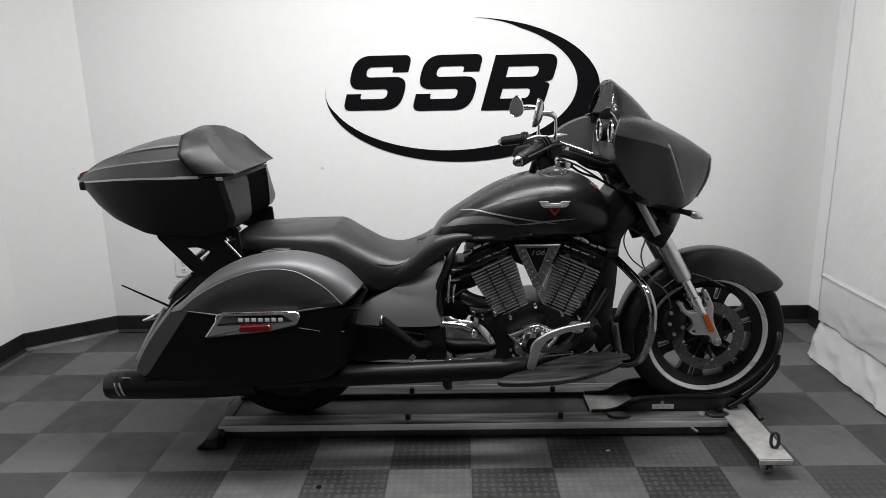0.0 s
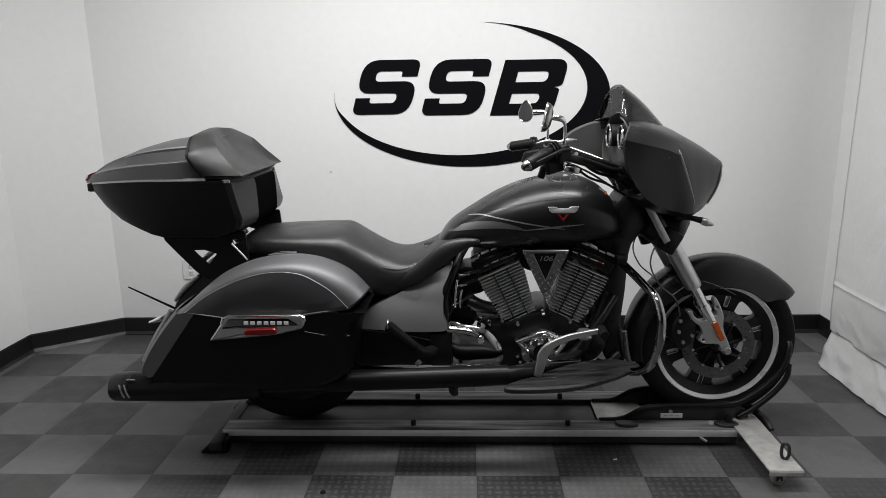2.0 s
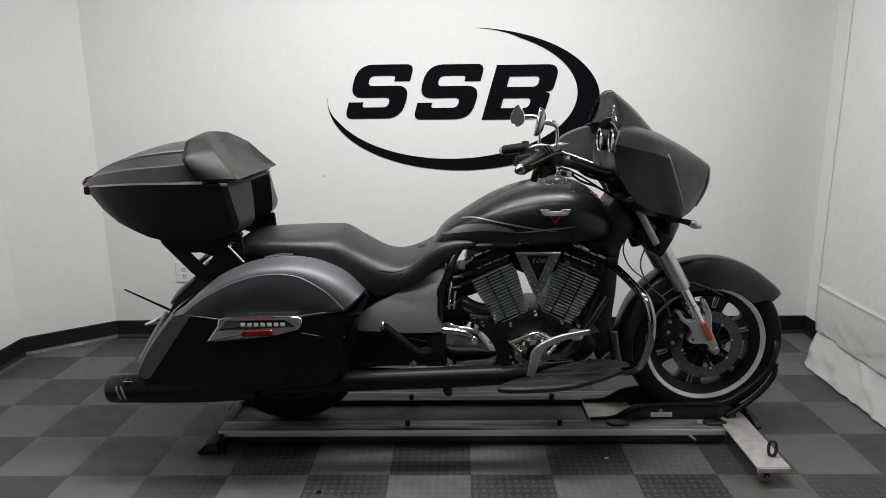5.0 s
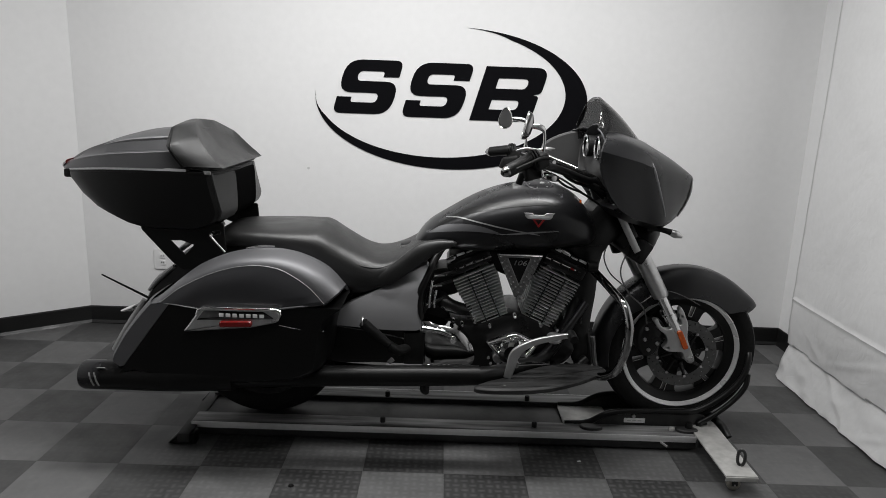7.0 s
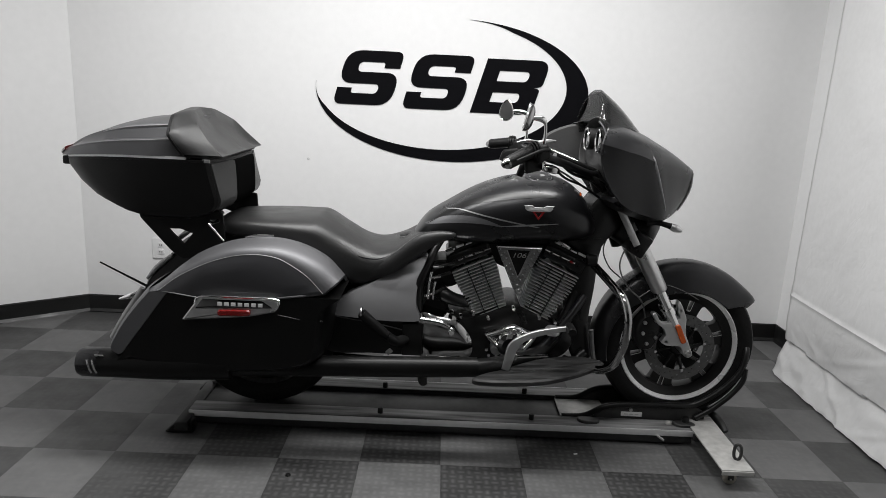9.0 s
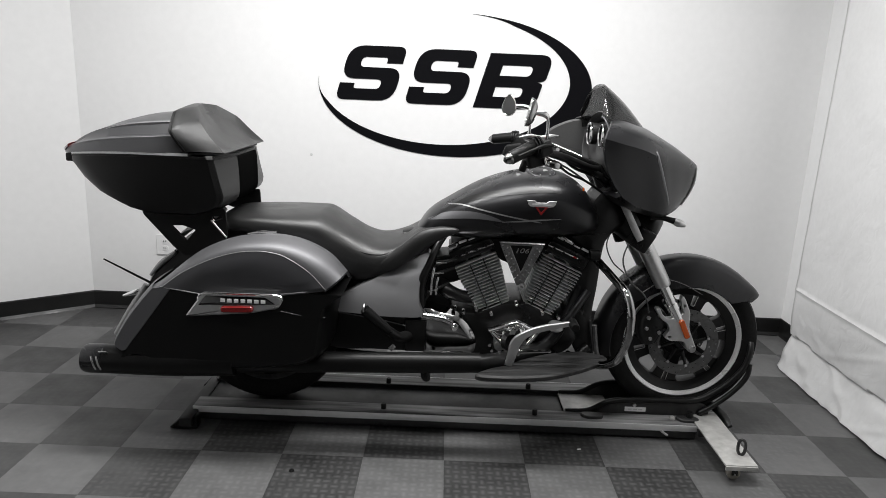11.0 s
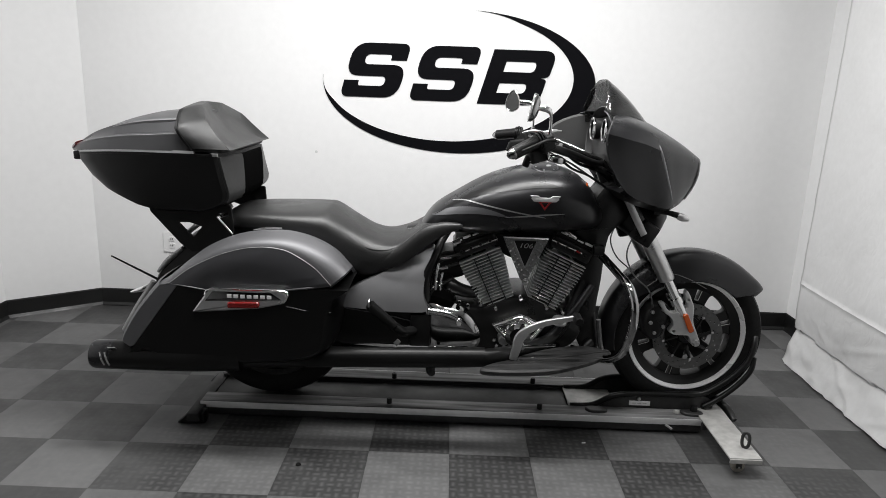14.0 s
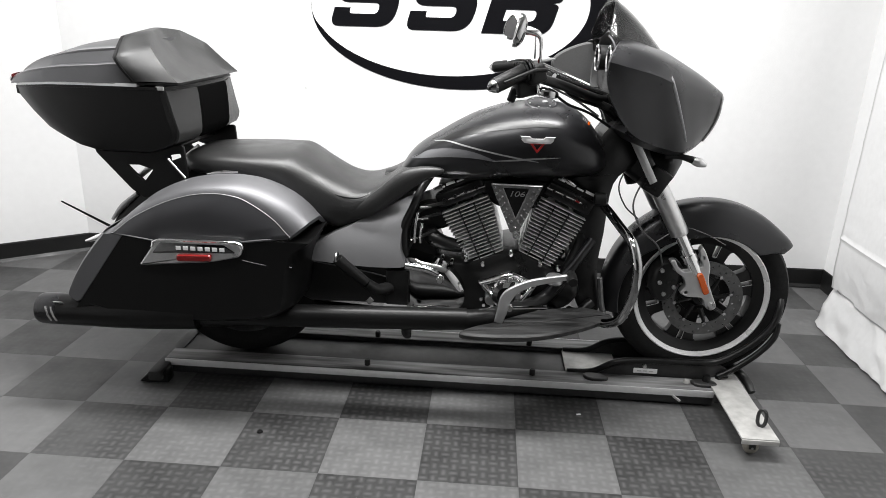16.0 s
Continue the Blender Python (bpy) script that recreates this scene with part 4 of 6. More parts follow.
tank = part("fuel_tank", hull(TANK, 7, 3.0, 2.3, 48), M_DARKGREY, bike, "satin black fuel tank with silver pinstripes")


def on_tank(x, z, s=-1, lift=0.001):
    """The place on the tank's flank at x and z."""
    zb, zt, hw = [np.interp(x, TANK_FINE[:, 0], TANK_FINE[:, k]) for k in (1, 2, 3)]
    u = (z - (zb + zt) / 2) / ((zt - zb) / 2)
    e = 2.3 if u > 0 else 3.0
    return (x, s * (hw * max(0.0, 1 - min(1.0, abs(u)) ** e) ** (1 / e) + lift), z)


def ribbon(points, half, on, s=-1, n=8, lift=0.0012):
    """A thin tapering painted band laid on a flank; half: half widths along it."""
    rows = spline([(*p, h) for p, h in zip(points, half)], n)
    bm = bmesh.new()
    vs = []
    for i, (x, z, h) in enumerate(rows):
        a, b = rows[max(i - 1, 0)], rows[min(i + 1, len(rows) - 1)]
        d = Vector((b[0] - a[0], b[1] - a[1])).normalized()
        vs.append([bm.verts.new(on(x - d.y * h * k, z + d.x * h * k, s, lift)) for k in (-1, -0.33, 0.33, 1)])
    for a, b in zip(vs, vs[1:]):
        for k in range(3):
            bm.faces.new((a[k], a[k + 1], b[k + 1], b[k]))
    return bm


for s in (-1, 1):
    # black band follows the tank's upper crease line
    part("upper_stripe", ribbon([(-0.09, 0.868), (-0.02, 0.915), (0.06, 0.957), (0.15, 0.984), (0.25, 1.002), (0.33, 1.008), (0.39, 1.0)], [0.001, 0.004, 0.008, 0.010, 0.010, 0.008, 0.002], on_tank, s), M_BLACK, tank, "black band along the tank's upper flank")
    part("grey_sweep", ribbon([(-0.10, 0.865), (-0.03, 0.888), (0.05, 0.900), (0.12, 0.898), (0.19, 0.884)], [0.002, 0.012, 0.014, 0.010, 0.002], on_tank, s), M_GREY, tank, "charcoal painted sweep")
    part("pinstripe", ribbon([(-0.022, 0.926), (0.03, 0.934), (0.10, 0.925), (0.20, 0.908), (0.29, 0.894), (0.33, 0.888)], [0.0008, 0.002, 0.0026, 0.0026, 0.0024, 0.001], on_tank, s, lift=0.002), M_SILVERLINE, tank, "silver pinstripe")
    part("pinstripe", ribbon([(0.18, 0.884), (0.25, 0.891), (0.32, 0.899), (0.40, 0.905)], [0.0008, 0.003, 0.003, 0.001], on_tank, s, lift=0.002), M_SILVERLINE, tank, "silver pinstripe")
    wing = [(-0.056, 0.018), (-0.026, 0.018), (-0.018, 0.011), (0.018, 0.011), (0.026, 0.018), (0.056, 0.018), (0.050, 0.010), (0.052, 0.006), (0.042, -0.004), (0.0, -0.008), (-0.042, -0.004), (-0.052, 0.006), (-0.050, 0.010)]
    emb = part("tank_emblem", moved(plate("tank_emblem", [wing], 0.004, 0.0008), Matrix.Translation((0.322, s * 0.2185, 0.955)) @ Matrix.Rotation(radians(s * -7), 4, "X")), M_SILVERPLATE, tank, "silver winged tank emblem")
    part("emblem_bar", moved(plate("emblem_bar", [rounded([(-0.036, 0.001, 0.001), (0.036, 0.001, 0.001), (0.036, 0.009, 0.001), (-0.036, 0.009, 0.001)])], 0.002), Matrix.Translation((0.322, s * 0.2212, 0.955))), M_WHITE, emb)
    part("red_chevron", moved(plate("red_chevron", [[(-0.024, -0.005), (0.024, -0.005), (0.0, -0.037)], [(-0.014, -0.0075), (0.0, -0.0265), (0.014, -0.0075)]], 0.004, 0.0006), Matrix.Translation((0.322, s * 0.2190, 0.955))), M_REDPAINT, emb, "red enamel chevron")
    stick = Matrix.Translation((0.485, s * 0.095, 1.012)) @ Matrix.Rotation(radians(38), 4, "Y") @ Matrix.Rotation(radians(s * -22), 4, "X")
    tag = part("console_tag", moved(box(0.034, 0.026, 0.002, (0, 0, 0), 0.0006), stick), M_POD, tank, "small grey and yellow sticker on the tank")
    part("tag_edge", moved(box(0.008, 0.026, 0.002, (0.014, 0, 0.0012), 0.0005), stick), M_AMBER, tag, "yellow sticker edge")
    for k in range(3):
        part("bar", moved(box(0.003, 0.016, 0.001, (-0.010 + 0.007 * k, 0, 0.0014)), stick), M_SILVERLINE, tag)
TILT = Matrix.Translation((0.335, -0.066, 1.057)) @ Matrix.Rotation(radians(17), 4, "X")
cap = part("filler_cap", moved(lathe([(0, 0.010), (0.030, 0.010), (0.036, 0.008), (0.050, 0.007), (0.056, 0.003), (0.058, -0.012)], 36, "z"), TILT), M_DARKGREY, tank, "round dark filler cap")
part("cap_ring", moved(lathe([(0.047, 0.0075), (0.050, 0.0092), (0.053, 0.007), (0.047, 0.0065)], 36, "z"), TILT), M_PANEL, cap)
part("cap_lock", moved(lathe([(0, 0.013), (0.009, 0.013), (0.010, 0.009), (0, 0.009)], 16, "z", (0.012, 0, 0)), TILT), M_STEEL, cap)
for k in range(6):
    q = polar(0.040, 60 * k + 15)
    part("cap_screw", moved(lathe([(0, 0.0105), (0.003, 0.0105), (0.003, 0.006), (0, 0.006)], 8, "z", (q[0], q[1], 0)), TILT), M_STEEL, cap)

# side panels
for s in (-1, 1):
    edge = [(-0.470, 0.545), (-0.437, 0.562), (-0.338, 0.619), (-0.25, 0.665), (-0.167, 0.704), (-0.09, 0.738), (-0.092, 0.705), (-0.106, 0.672), (-0.119, 0.61), (-0.118, 0.555), (-0.105, 0.505), (-0.18, 0.500), (-0.249, 0.502), (-0.34, 0.508), (-0.47, 0.520)]
    loop = smooth_loop(edge, 3)
    bm = pillow(loop, [(s * 0.06, 0.0), (s * 0.172, 0.0), (s * 0.186, 0.002)])
    face = [f for f in bm.faces if len(f.verts) > 8 and abs(f.calc_center_median().y) > 0.15]
    bmesh.ops.delete(bm, geom=face, context="FACES_ONLY")
    rim_v = [v for v in bm.verts if abs(abs(v.co.y) - 0.186) < 1e-5]
    mid = Vector((-0.25, s * 0.186, 0.575))
    prev = rim_v
    for k in (0.75, 0.5, 0.25, 0.06):
        nxt = [bm.verts.new(mid + (v.co - mid) * k) for v in rim_v]
        for a, b, c, d in zip(prev, prev[1:] + prev[:1], nxt[1:] + nxt[:1], nxt):
            bm.faces.new((a, b, c, d))
        prev = nxt
    bm.faces.new(prev)
    for p in bm.verts:
        if abs(p.co.y) > 0.1:
            u = max(0.0, p.co.x + 0.33)
            p.co.y += s * (0.22 * (0.60 - p.co.z) + 0.030 - 1.2 * max(0.0, p.co.z - 0.52) ** 2 - 0.25 * u * u)
    panel = part("side_panel", bm, M_SIDE, bike, "charcoal metallic side panel")
    lower = smooth_loop([(-0.46, 0.512), (-0.30, 0.503), (-0.115, 0.492), (-0.09, 0.44), (-0.09, 0.36), (-0.30, 0.352), (-0.47, 0.36)], 4)
    part("lower_cover", pillow(lower, [(s * 0.08, 0.0), (s * 0.19, 0.0), (s * 0.203, 0.008)]), M_BLACK, panel)
    part("cover_trim", tube([(-0.441, s * 0.206, 0.505), (-0.266, s * 0.208, 0.480), (-0.100, s * 0.208, 0.444)], 0.0026, 6), M_ALUGREY, panel)
    for k in range(4):
        part("bar", box(0.011, 0.002, 0.012, (-0.165 + 0.016 * k, s * 0.2085, 0.505 - 0.002 * k), 0.0005), M_DARKGREY, panel)

# frame
frame_ob = part("frame", pillow(smooth_loop([(0.50, 0.86), (0.55, 0.97), (0.61, 1.02), (0.68, 0.97), (0.67, 0.88), (0.60, 0.80), (0.585, 0.62), (0.575, 0.48), (0.60, 0.34), (0.54, 0.31), (0.49, 0.42), (0.465, 0.60), (0.48, 0.78), (0.44, 0.815)], 4),
                                [(-0.10, 0.015), (-0.09, 0.0), (0.09, 0.0), (0.10, 0.015)]), M_ENGINE, bike, "black cast frame")
part("spine", hull([(-0.20, 0.73, 0.80, 0.05), (-0.10, 0.775, 0.82, 0.06), (0.0, 0.795, 0.83, 0.07), (0.2, 0.77, 0.84, 0.09), (0.45, 0.78, 0.87, 0.09), (0.58, 0.85, 0.96, 0.05)], 5, 3.5), M_ENGINE, frame_ob)
part("neck", tube([(0.585, 0, 1.06), (0.70, 0, 0.80)], 0.042, 20), M_ENGINE, frame_ob)
for s in (-1, 1):
    part("side_tube", tube([(-0.13, s * 0.155, 0.40), (-0.115, s * 0.165, 0.52), (-0.115, s * 0.168, 0.62), (-0.085, s * 0.160, 0.700), (-0.060, s * 0.13, 0.760), (-0.03, s * 0.09, 0.805)], [0.021, 0.020, 0.018, 0.015, 0.014, 0.014], 14), M_BLACK, frame_ob)
    part("lower_rail", tube([(-0.45, s * 0.13, 0.30), (0.0, s * 0.14, 0.285), (0.45, s * 0.13, 0.295), (0.57, s * 0.10, 0.36)], 0.022, 12), M_ENGINE, frame_ob)
    part("chin_strip", tube([(0.585, s * 0.115, 0.46), (0.60, s * 0.118, 0.36), (0.625, s * 0.12, 0.29)], [0.010, 0.011, 0.008], 8), M_VEE, frame_ob, "brushed silver strip")
for s in (-1, 1):
    part("down_tube", tube([(0.545, s * 0.12, 0.605), (0.475, s * 0.15, 0.505), (0.385, s * 0.17, 0.390)], [0.015, 0.017, 0.017], 16), M_DARKGREY, frame_ob, "satin dark grey down tube")
part("swingarm", box(0.50, 0.26, 0.075, (-0.52, 0, 0.375), 0.02), M_ENGINE, frame_ob)
part("battery_box", box(0.34, 0.22, 0.24, (-0.30, 0, 0.52), 0.03), M_ENGINE, frame_ob)
part("stand_tab", tube([(-0.085, -0.33, 0.335), (-0.08, -0.335, 0.305), (-0.065, -0.335, 0.302)], [0.018, 0.017, 0.008], 10), M_BLACK, frame_ob)

# engine
engine = part("engine", pillow(smooth_loop([(-0.10, 0.36), (-0.11, 0.46), (-0.02, 0.515), (0.10, 0.505), (0.20, 0.540), (0.265, 0.556), (0.33, 0.540), (0.40, 0.505), (0.49, 0.46), (0.51, 0.40), (0.44, 0.335), (0.2, 0.315), (0.0, 0.32)], 5),
                               [(-0.15, 0.03), (-0.14, 0.008), (-0.12, 0.0), (0.12, 0.0), (0.14, 0.008), (0.15, 0.03)]), M_ENGINE, bike, "black V-twin engine with bright-edged cooling fins")


def cylinder(base, top, sign):
    """A finned cylinder with its head and rocker cover, leaning from base to top."""
    b, t = Vector(base), Vector(top)
    d = (t - b).normalized()
    lean = Matrix.Rotation(math.atan2(d.x, d.y), 4, "Y")
    at = lambda h: Matrix.Translation((b.x + d.x * h, 0, b.y + d.y * h)) @ lean
    cyl = part("cylinder", moved(box(0.095, 0.21, 0.235, (0, 0, 0.125), 0.02), at(0)), M_ENGINE, engine, "black finned cylinder")
    for k in range(19):
        h = 0.014 + 0.0126 * k
        w = 0.120 + 0.054 * min(1.0, k / 13)
        fin = box(w, 0.262, 0.0030, (0, 0, 0), 0.0015, seg=2)
        part("cooling_fin", moved(fin, at(h)), M_FIN, cyl)
    for off in (-0.030, 0.026):
        part("fin_rib", moved(box(0.004, 0.266, 0.215, (off * sign, 0, 0.130), 0.0015), at(0)), M_ENGINE, cyl)
    head = part("head", moved(box(0.176, 0.25, 0.052, (0, 0, 0.283), 0.012, seg=3), at(0)), M_ENGINE, engine, "black cylinder head cover")
    part("rocker_cover", moved(box(0.150, 0.23, 0.030, (-0.006 * sign, 0, 0.318), 0.010, seg=3), at(0)), M_BLACK, head)
    for k in range(4):
        part("edge_trim", moved(box(0.026 + 0.006 * (k % 2), 0.010, 0.006 + 0.003 * (k % 2), (-0.054 + 0.036 * k, -0.120, 0.327 + 0.003 * (k % 2)), 0.002), at(0)), M_SILVERPLATE, head, "bright machined edge")
    for k in (-0.06, -0.02, 0.02, 0.06):
        part("bolt", moved(lathe([(0, -0.132), (0.006, -0.132), (0.007, -0.128), (0.007, -0.12), (0, -0.12)], 8, "y", (k, 0, 0.283)), at(0)), M_ENGINE, head)
    return cyl


cylinder((0.193, 0.492), (0.098, 0.700), -1)
cylinder((0.333, 0.492), (0.430, 0.704), 1)

# V-shaped intake trim between the cylinders
vee = part("vee_trim", moved(plate("vee_trim", [rounded([(-0.088, 0.085, 0.004), (0.090, 0.085, 0.004), (0.014, -0.085, 0.006), (-0.012, -0.085, 0.006)]), rounded([(-0.045, 0.073, 0.002), (0.003, -0.033, 0.004), (0.043, 0.073, 0.002)])], 0.018, 0.003),
                             Matrix.Translation((0.267, -0.150, 0.712))), M_DISC2, engine, "riveted steel V trim with a dark badge plate")
part("badge_plate", moved(plate("badge_plate", [[(-0.056, 0.078), (0.001, -0.055), (0.058, 0.078)]], 0.008), Matrix.Translation((0.267, -0.146, 0.712))), M_BLACK, vee, smooth=False)
part("top_bar", tube([(0.184, -0.157, 0.797), (0.353, -0.157, 0.797)], 0.004, 8), M_CHROME, vee)
for k in range(7):
    for sx in (-1, 1):
        for row in (0, 1):
            u = (k + 0.5 * row) / 6.5
            part("rivet", lathe([(0, -0.0075), (0.0025, -0.007), (0.0045, -0.004), (0.0048, 0.0), (0, 0.0)], 10, "y", (0.268 + sx * (0.076 - 0.014 * row - 0.060 * u), -0.158, 0.786 - 0.138 * u)), M_CHROME, vee)
part("pivot_cap", lathe([(0, -0.175), (0.010, -0.172), (0.014, -0.165), (0.014, -0.12), (0, -0.12)], 18, "y", (0.276, 0, 0.622)), M_STEEL, engine)
text = bpy.data.curves.new("number", "FONT")
text.body, text.size, text.extrude, text.align_x, text.shear = "106", 0.030, 0.001, "CENTER", 0.25
tmp = new("number", text)
number = bpy.data.meshes.new_from_object(tmp.evaluated_get(bpy.context.evaluated_depsgraph_get()))
bpy.data.objects.remove(tmp)
number.transform(Matrix.Translation((0.268, -0.1515, 0.755)) @ Matrix.Rotation(radians(90), 4, "X") @ Matrix.Diagonal((1.25, 0.9, 1, 1)))
number.materials.clear()
part("number", number, M_STEEL, vee, "silver number 106", smooth=False)

for a, b in (((0.035, 0.728), (0.160, 0.782)), ((0.372, 0.786), (0.492, 0.736))):
    part("head_trim", tube([(a[0], -0.128, a[1]), (b[0], -0.128, b[1])], 0.0035, 8), M_CHROME, engine, "slim chrome head trim")
# covers on the engine's side
primary = part("side_cover", dome(smooth_loop([(-0.108, 0.522), (-0.03, 0.518), (0.045, 0.498), (0.092, 0.445), (0.106, 0.395), (0.086, 0.354), (0.0, 0.342), (-0.095, 0.344)], 5), 0.205, 0.017, -1, 5.0, 10), M_DIMCHROME, engine, "polished chrome side cover")
part("cover_rib", tube([(-0.10, -0.218, 0.508), (-0.03, -0.226, 0.502), (0.012, -0.230, 0.486)], [0.012, 0.012, 0.009], 12), M_CHROME, primary)
part("cover_nut", lathe([(0, -0.25), (0.010, -0.25), (0.013, -0.244), (0.013, -0.21), (0, -0.21)], 12, "y", (0.020, 0, 0.470)), M_CHROME, primary)
part("cover_strip", tube([(-0.08, -0.222, 0.352), (0.0, -0.226, 0.347), (0.06, -0.222, 0.350)], 0.005, 8), M_CHROME, primary)
cam_cover = part("cam_cover", dome(rounded([(0.148, 0.452, 0.012), (0.205, 0.385, 0.02), (0.255, 0.360, 0.02), (0.325, 0.385, 0.02), (0.362, 0.452, 0.012), (0.262, 0.495, 0.012)]), 0.180, 0.026, -1, 1.3, 6, (0.252, 0.415)), M_CHROME, engine, "chrome diamond-shaped cam cover", angle=25)
part("cover_ridge", tube([(0.160, -0.196, 0.448), (0.21, -0.208, 0.470), (0.262, -0.214, 0.490), (0.305, -0.208, 0.470), (0.350, -0.196, 0.448)], [0.007, 0.009, 0.010, 0.009, 0.007], 12), M_CHROME, cam_cover)
for a, b in (((0.168, 0.440), (0.205, 0.405)), ((0.340, 0.440), (0.305, 0.400))):
    part("cover_ridge", tube([(a[0], -0.196, a[1]), (b[0], -0.208, b[1])], [0.007, 0.010], 12), M_CHROME, cam_cover)
part("cover_ring", lathe([(0.030, -0.206), (0.032, -0.222), (0.050, -0.218), (0.054, -0.20)], 32, "y", (0.252, 0, 0.415)), M_CHROME, cam_cover)
part("cover_face", lathe([(0, -0.212), (0.030, -0.212), (0.032, -0.20)], 24, "y", (0.252, 0, 0.415)), M_ENGINE, cam_cover)
part("cover_nut", lathe([(0, -0.228), (0.009, -0.228), (0.012, -0.222), (0.012, -0.19), (0, -0.19)], 12, "y", (0.262, 0, 0.478)), M_CHROME, cam_cover)
for x, z in ((0.105, 0.520), (0.055, 0.505), (0.262, 0.548), (0.165, 0.505), (0.365, 0.515), (0.020, 0.518), (0.175, 0.352), (0.165, 0.375), (0.43, 0.50), (0.205, 0.350)):
    part("bolt", lathe([(0, -0.166), (0.006, -0.166), (0.0085, -0.160), (0.0085, -0.13), (0, -0.13)], 10, "y", (x, 0, z)), M_CHROME, engine)
part("intake_body", pillow(smooth_loop([(0.12, 0.80), (0.42, 0.80), (0.38, 0.74), (0.33, 0.70), (0.22, 0.70), (0.16, 0.74)], 3), [(-0.10, 0.01), (-0.09, 0.0), (0.09, 0.0), (0.10, 0.01)]), M_ENGINE, engine, "black intake body")
part("air_box", pillow(smooth_loop([(-0.10, 0.61), (-0.04, 0.60), (0.01, 0.605), (0.05, 0.63), (0.06, 0.70), (-0.02, 0.715), (-0.08, 0.69)], 3), [(-0.085, 0.01), (-0.075, 0.0), (0.075, 0.0), (0.085, 0.01)]), M_ENGINE, engine, "black air box")
# added box that keeps the white wall from showing through here
part("regulator", pillow(smooth_loop([(-0.13, 0.49), (-0.135, 0.62), (-0.08, 0.64), (-0.045, 0.60), (-0.005, 0.555), (0.0, 0.50)], 3), [(-0.11, 0.01), (-0.10, 0.0), (0.10, 0.0), (0.11, 0.01)]), M_ENGINE, engine, "added black box that closes a gap beside the engine")
part("intake_pipe", tube([(-0.04, -0.05, 0.60), (-0.02, -0.11, 0.585), (0.03, -0.12, 0.565), (0.085, -0.10, 0.55)], [0.030, 0.030, 0.026, 0.024], 14), M_ENGINE, engine)
part("drain_filter", lathe([(0, -0.21), (0.018, -0.21), (0.022, -0.205), (0.022, -0.12), (0, -0.12)], 18, "y", (0.20, 0, 0.392)), M_STEEL, engine)
for k, (a, b) in enumerate((((-0.06, 0.70), (-0.02, 0.705)), ((-0.07, 0.66), (-0.03, 0.665)), ((-0.09, 0.585), (-0.05, 0.60)))):
    part("hose", tube([(-0.075 - 0.008 * k, -0.14, 0.60 + 0.03 * k), (a[0] - 0.01, -0.16, a[1] - 0.03), (a[0] + 0.01, -0.165, a[1]), (b[0] + 0.04, -0.12, b[1] + 0.01)], 0.007, 8), M_RUBBER, engine)
    part("hose_clip", tube([(a[0], -0.168, a[1] + 0.004), (b[0], -0.168, b[1] + 0.004)], 0.005, 8), M_CHROME, engine)
part("corner_cap", moved(box(0.035, 0.02, 0.018, (0, 0, 0), 0.005), Matrix.Translation((0.0, -0.15, 0.770)) @ Matrix.Rotation(radians(-30), 4, "Y")), M_CHROME, engine, "chrome corner cap")
part("corner_cap", moved(box(0.050, 0.02, 0.012, (0, 0, 0), 0.005), Matrix.Translation((0.44, -0.13, 0.812)) @ Matrix.Rotation(radians(30), 4, "Y")), M_CHROME, engine, "chrome corner cap")
for a, b, r in (((-0.067, 0.690), (-0.076, 0.580), 0.0055), ((-0.050, 0.652), (-0.056, 0.580), 0.0045)):
    part("chrome_line", tube([(a[0], -0.176, a[1]), ((a[0] + b[0]) / 2 - 0.003, -0.180, (a[1] + b[1]) / 2), (b[0], -0.174, b[1])], r, 10), M_CHROME, engine, "slim chrome line")
part("plug_cap", moved(box(0.018, 0.02, 0.008, (0, 0, 0), 0.004), Matrix.Translation((0.478, -0.128, 0.742)) @ Matrix.Rotation(radians(25), 4, "Y")), M_RED, engine, "small dark red cap")

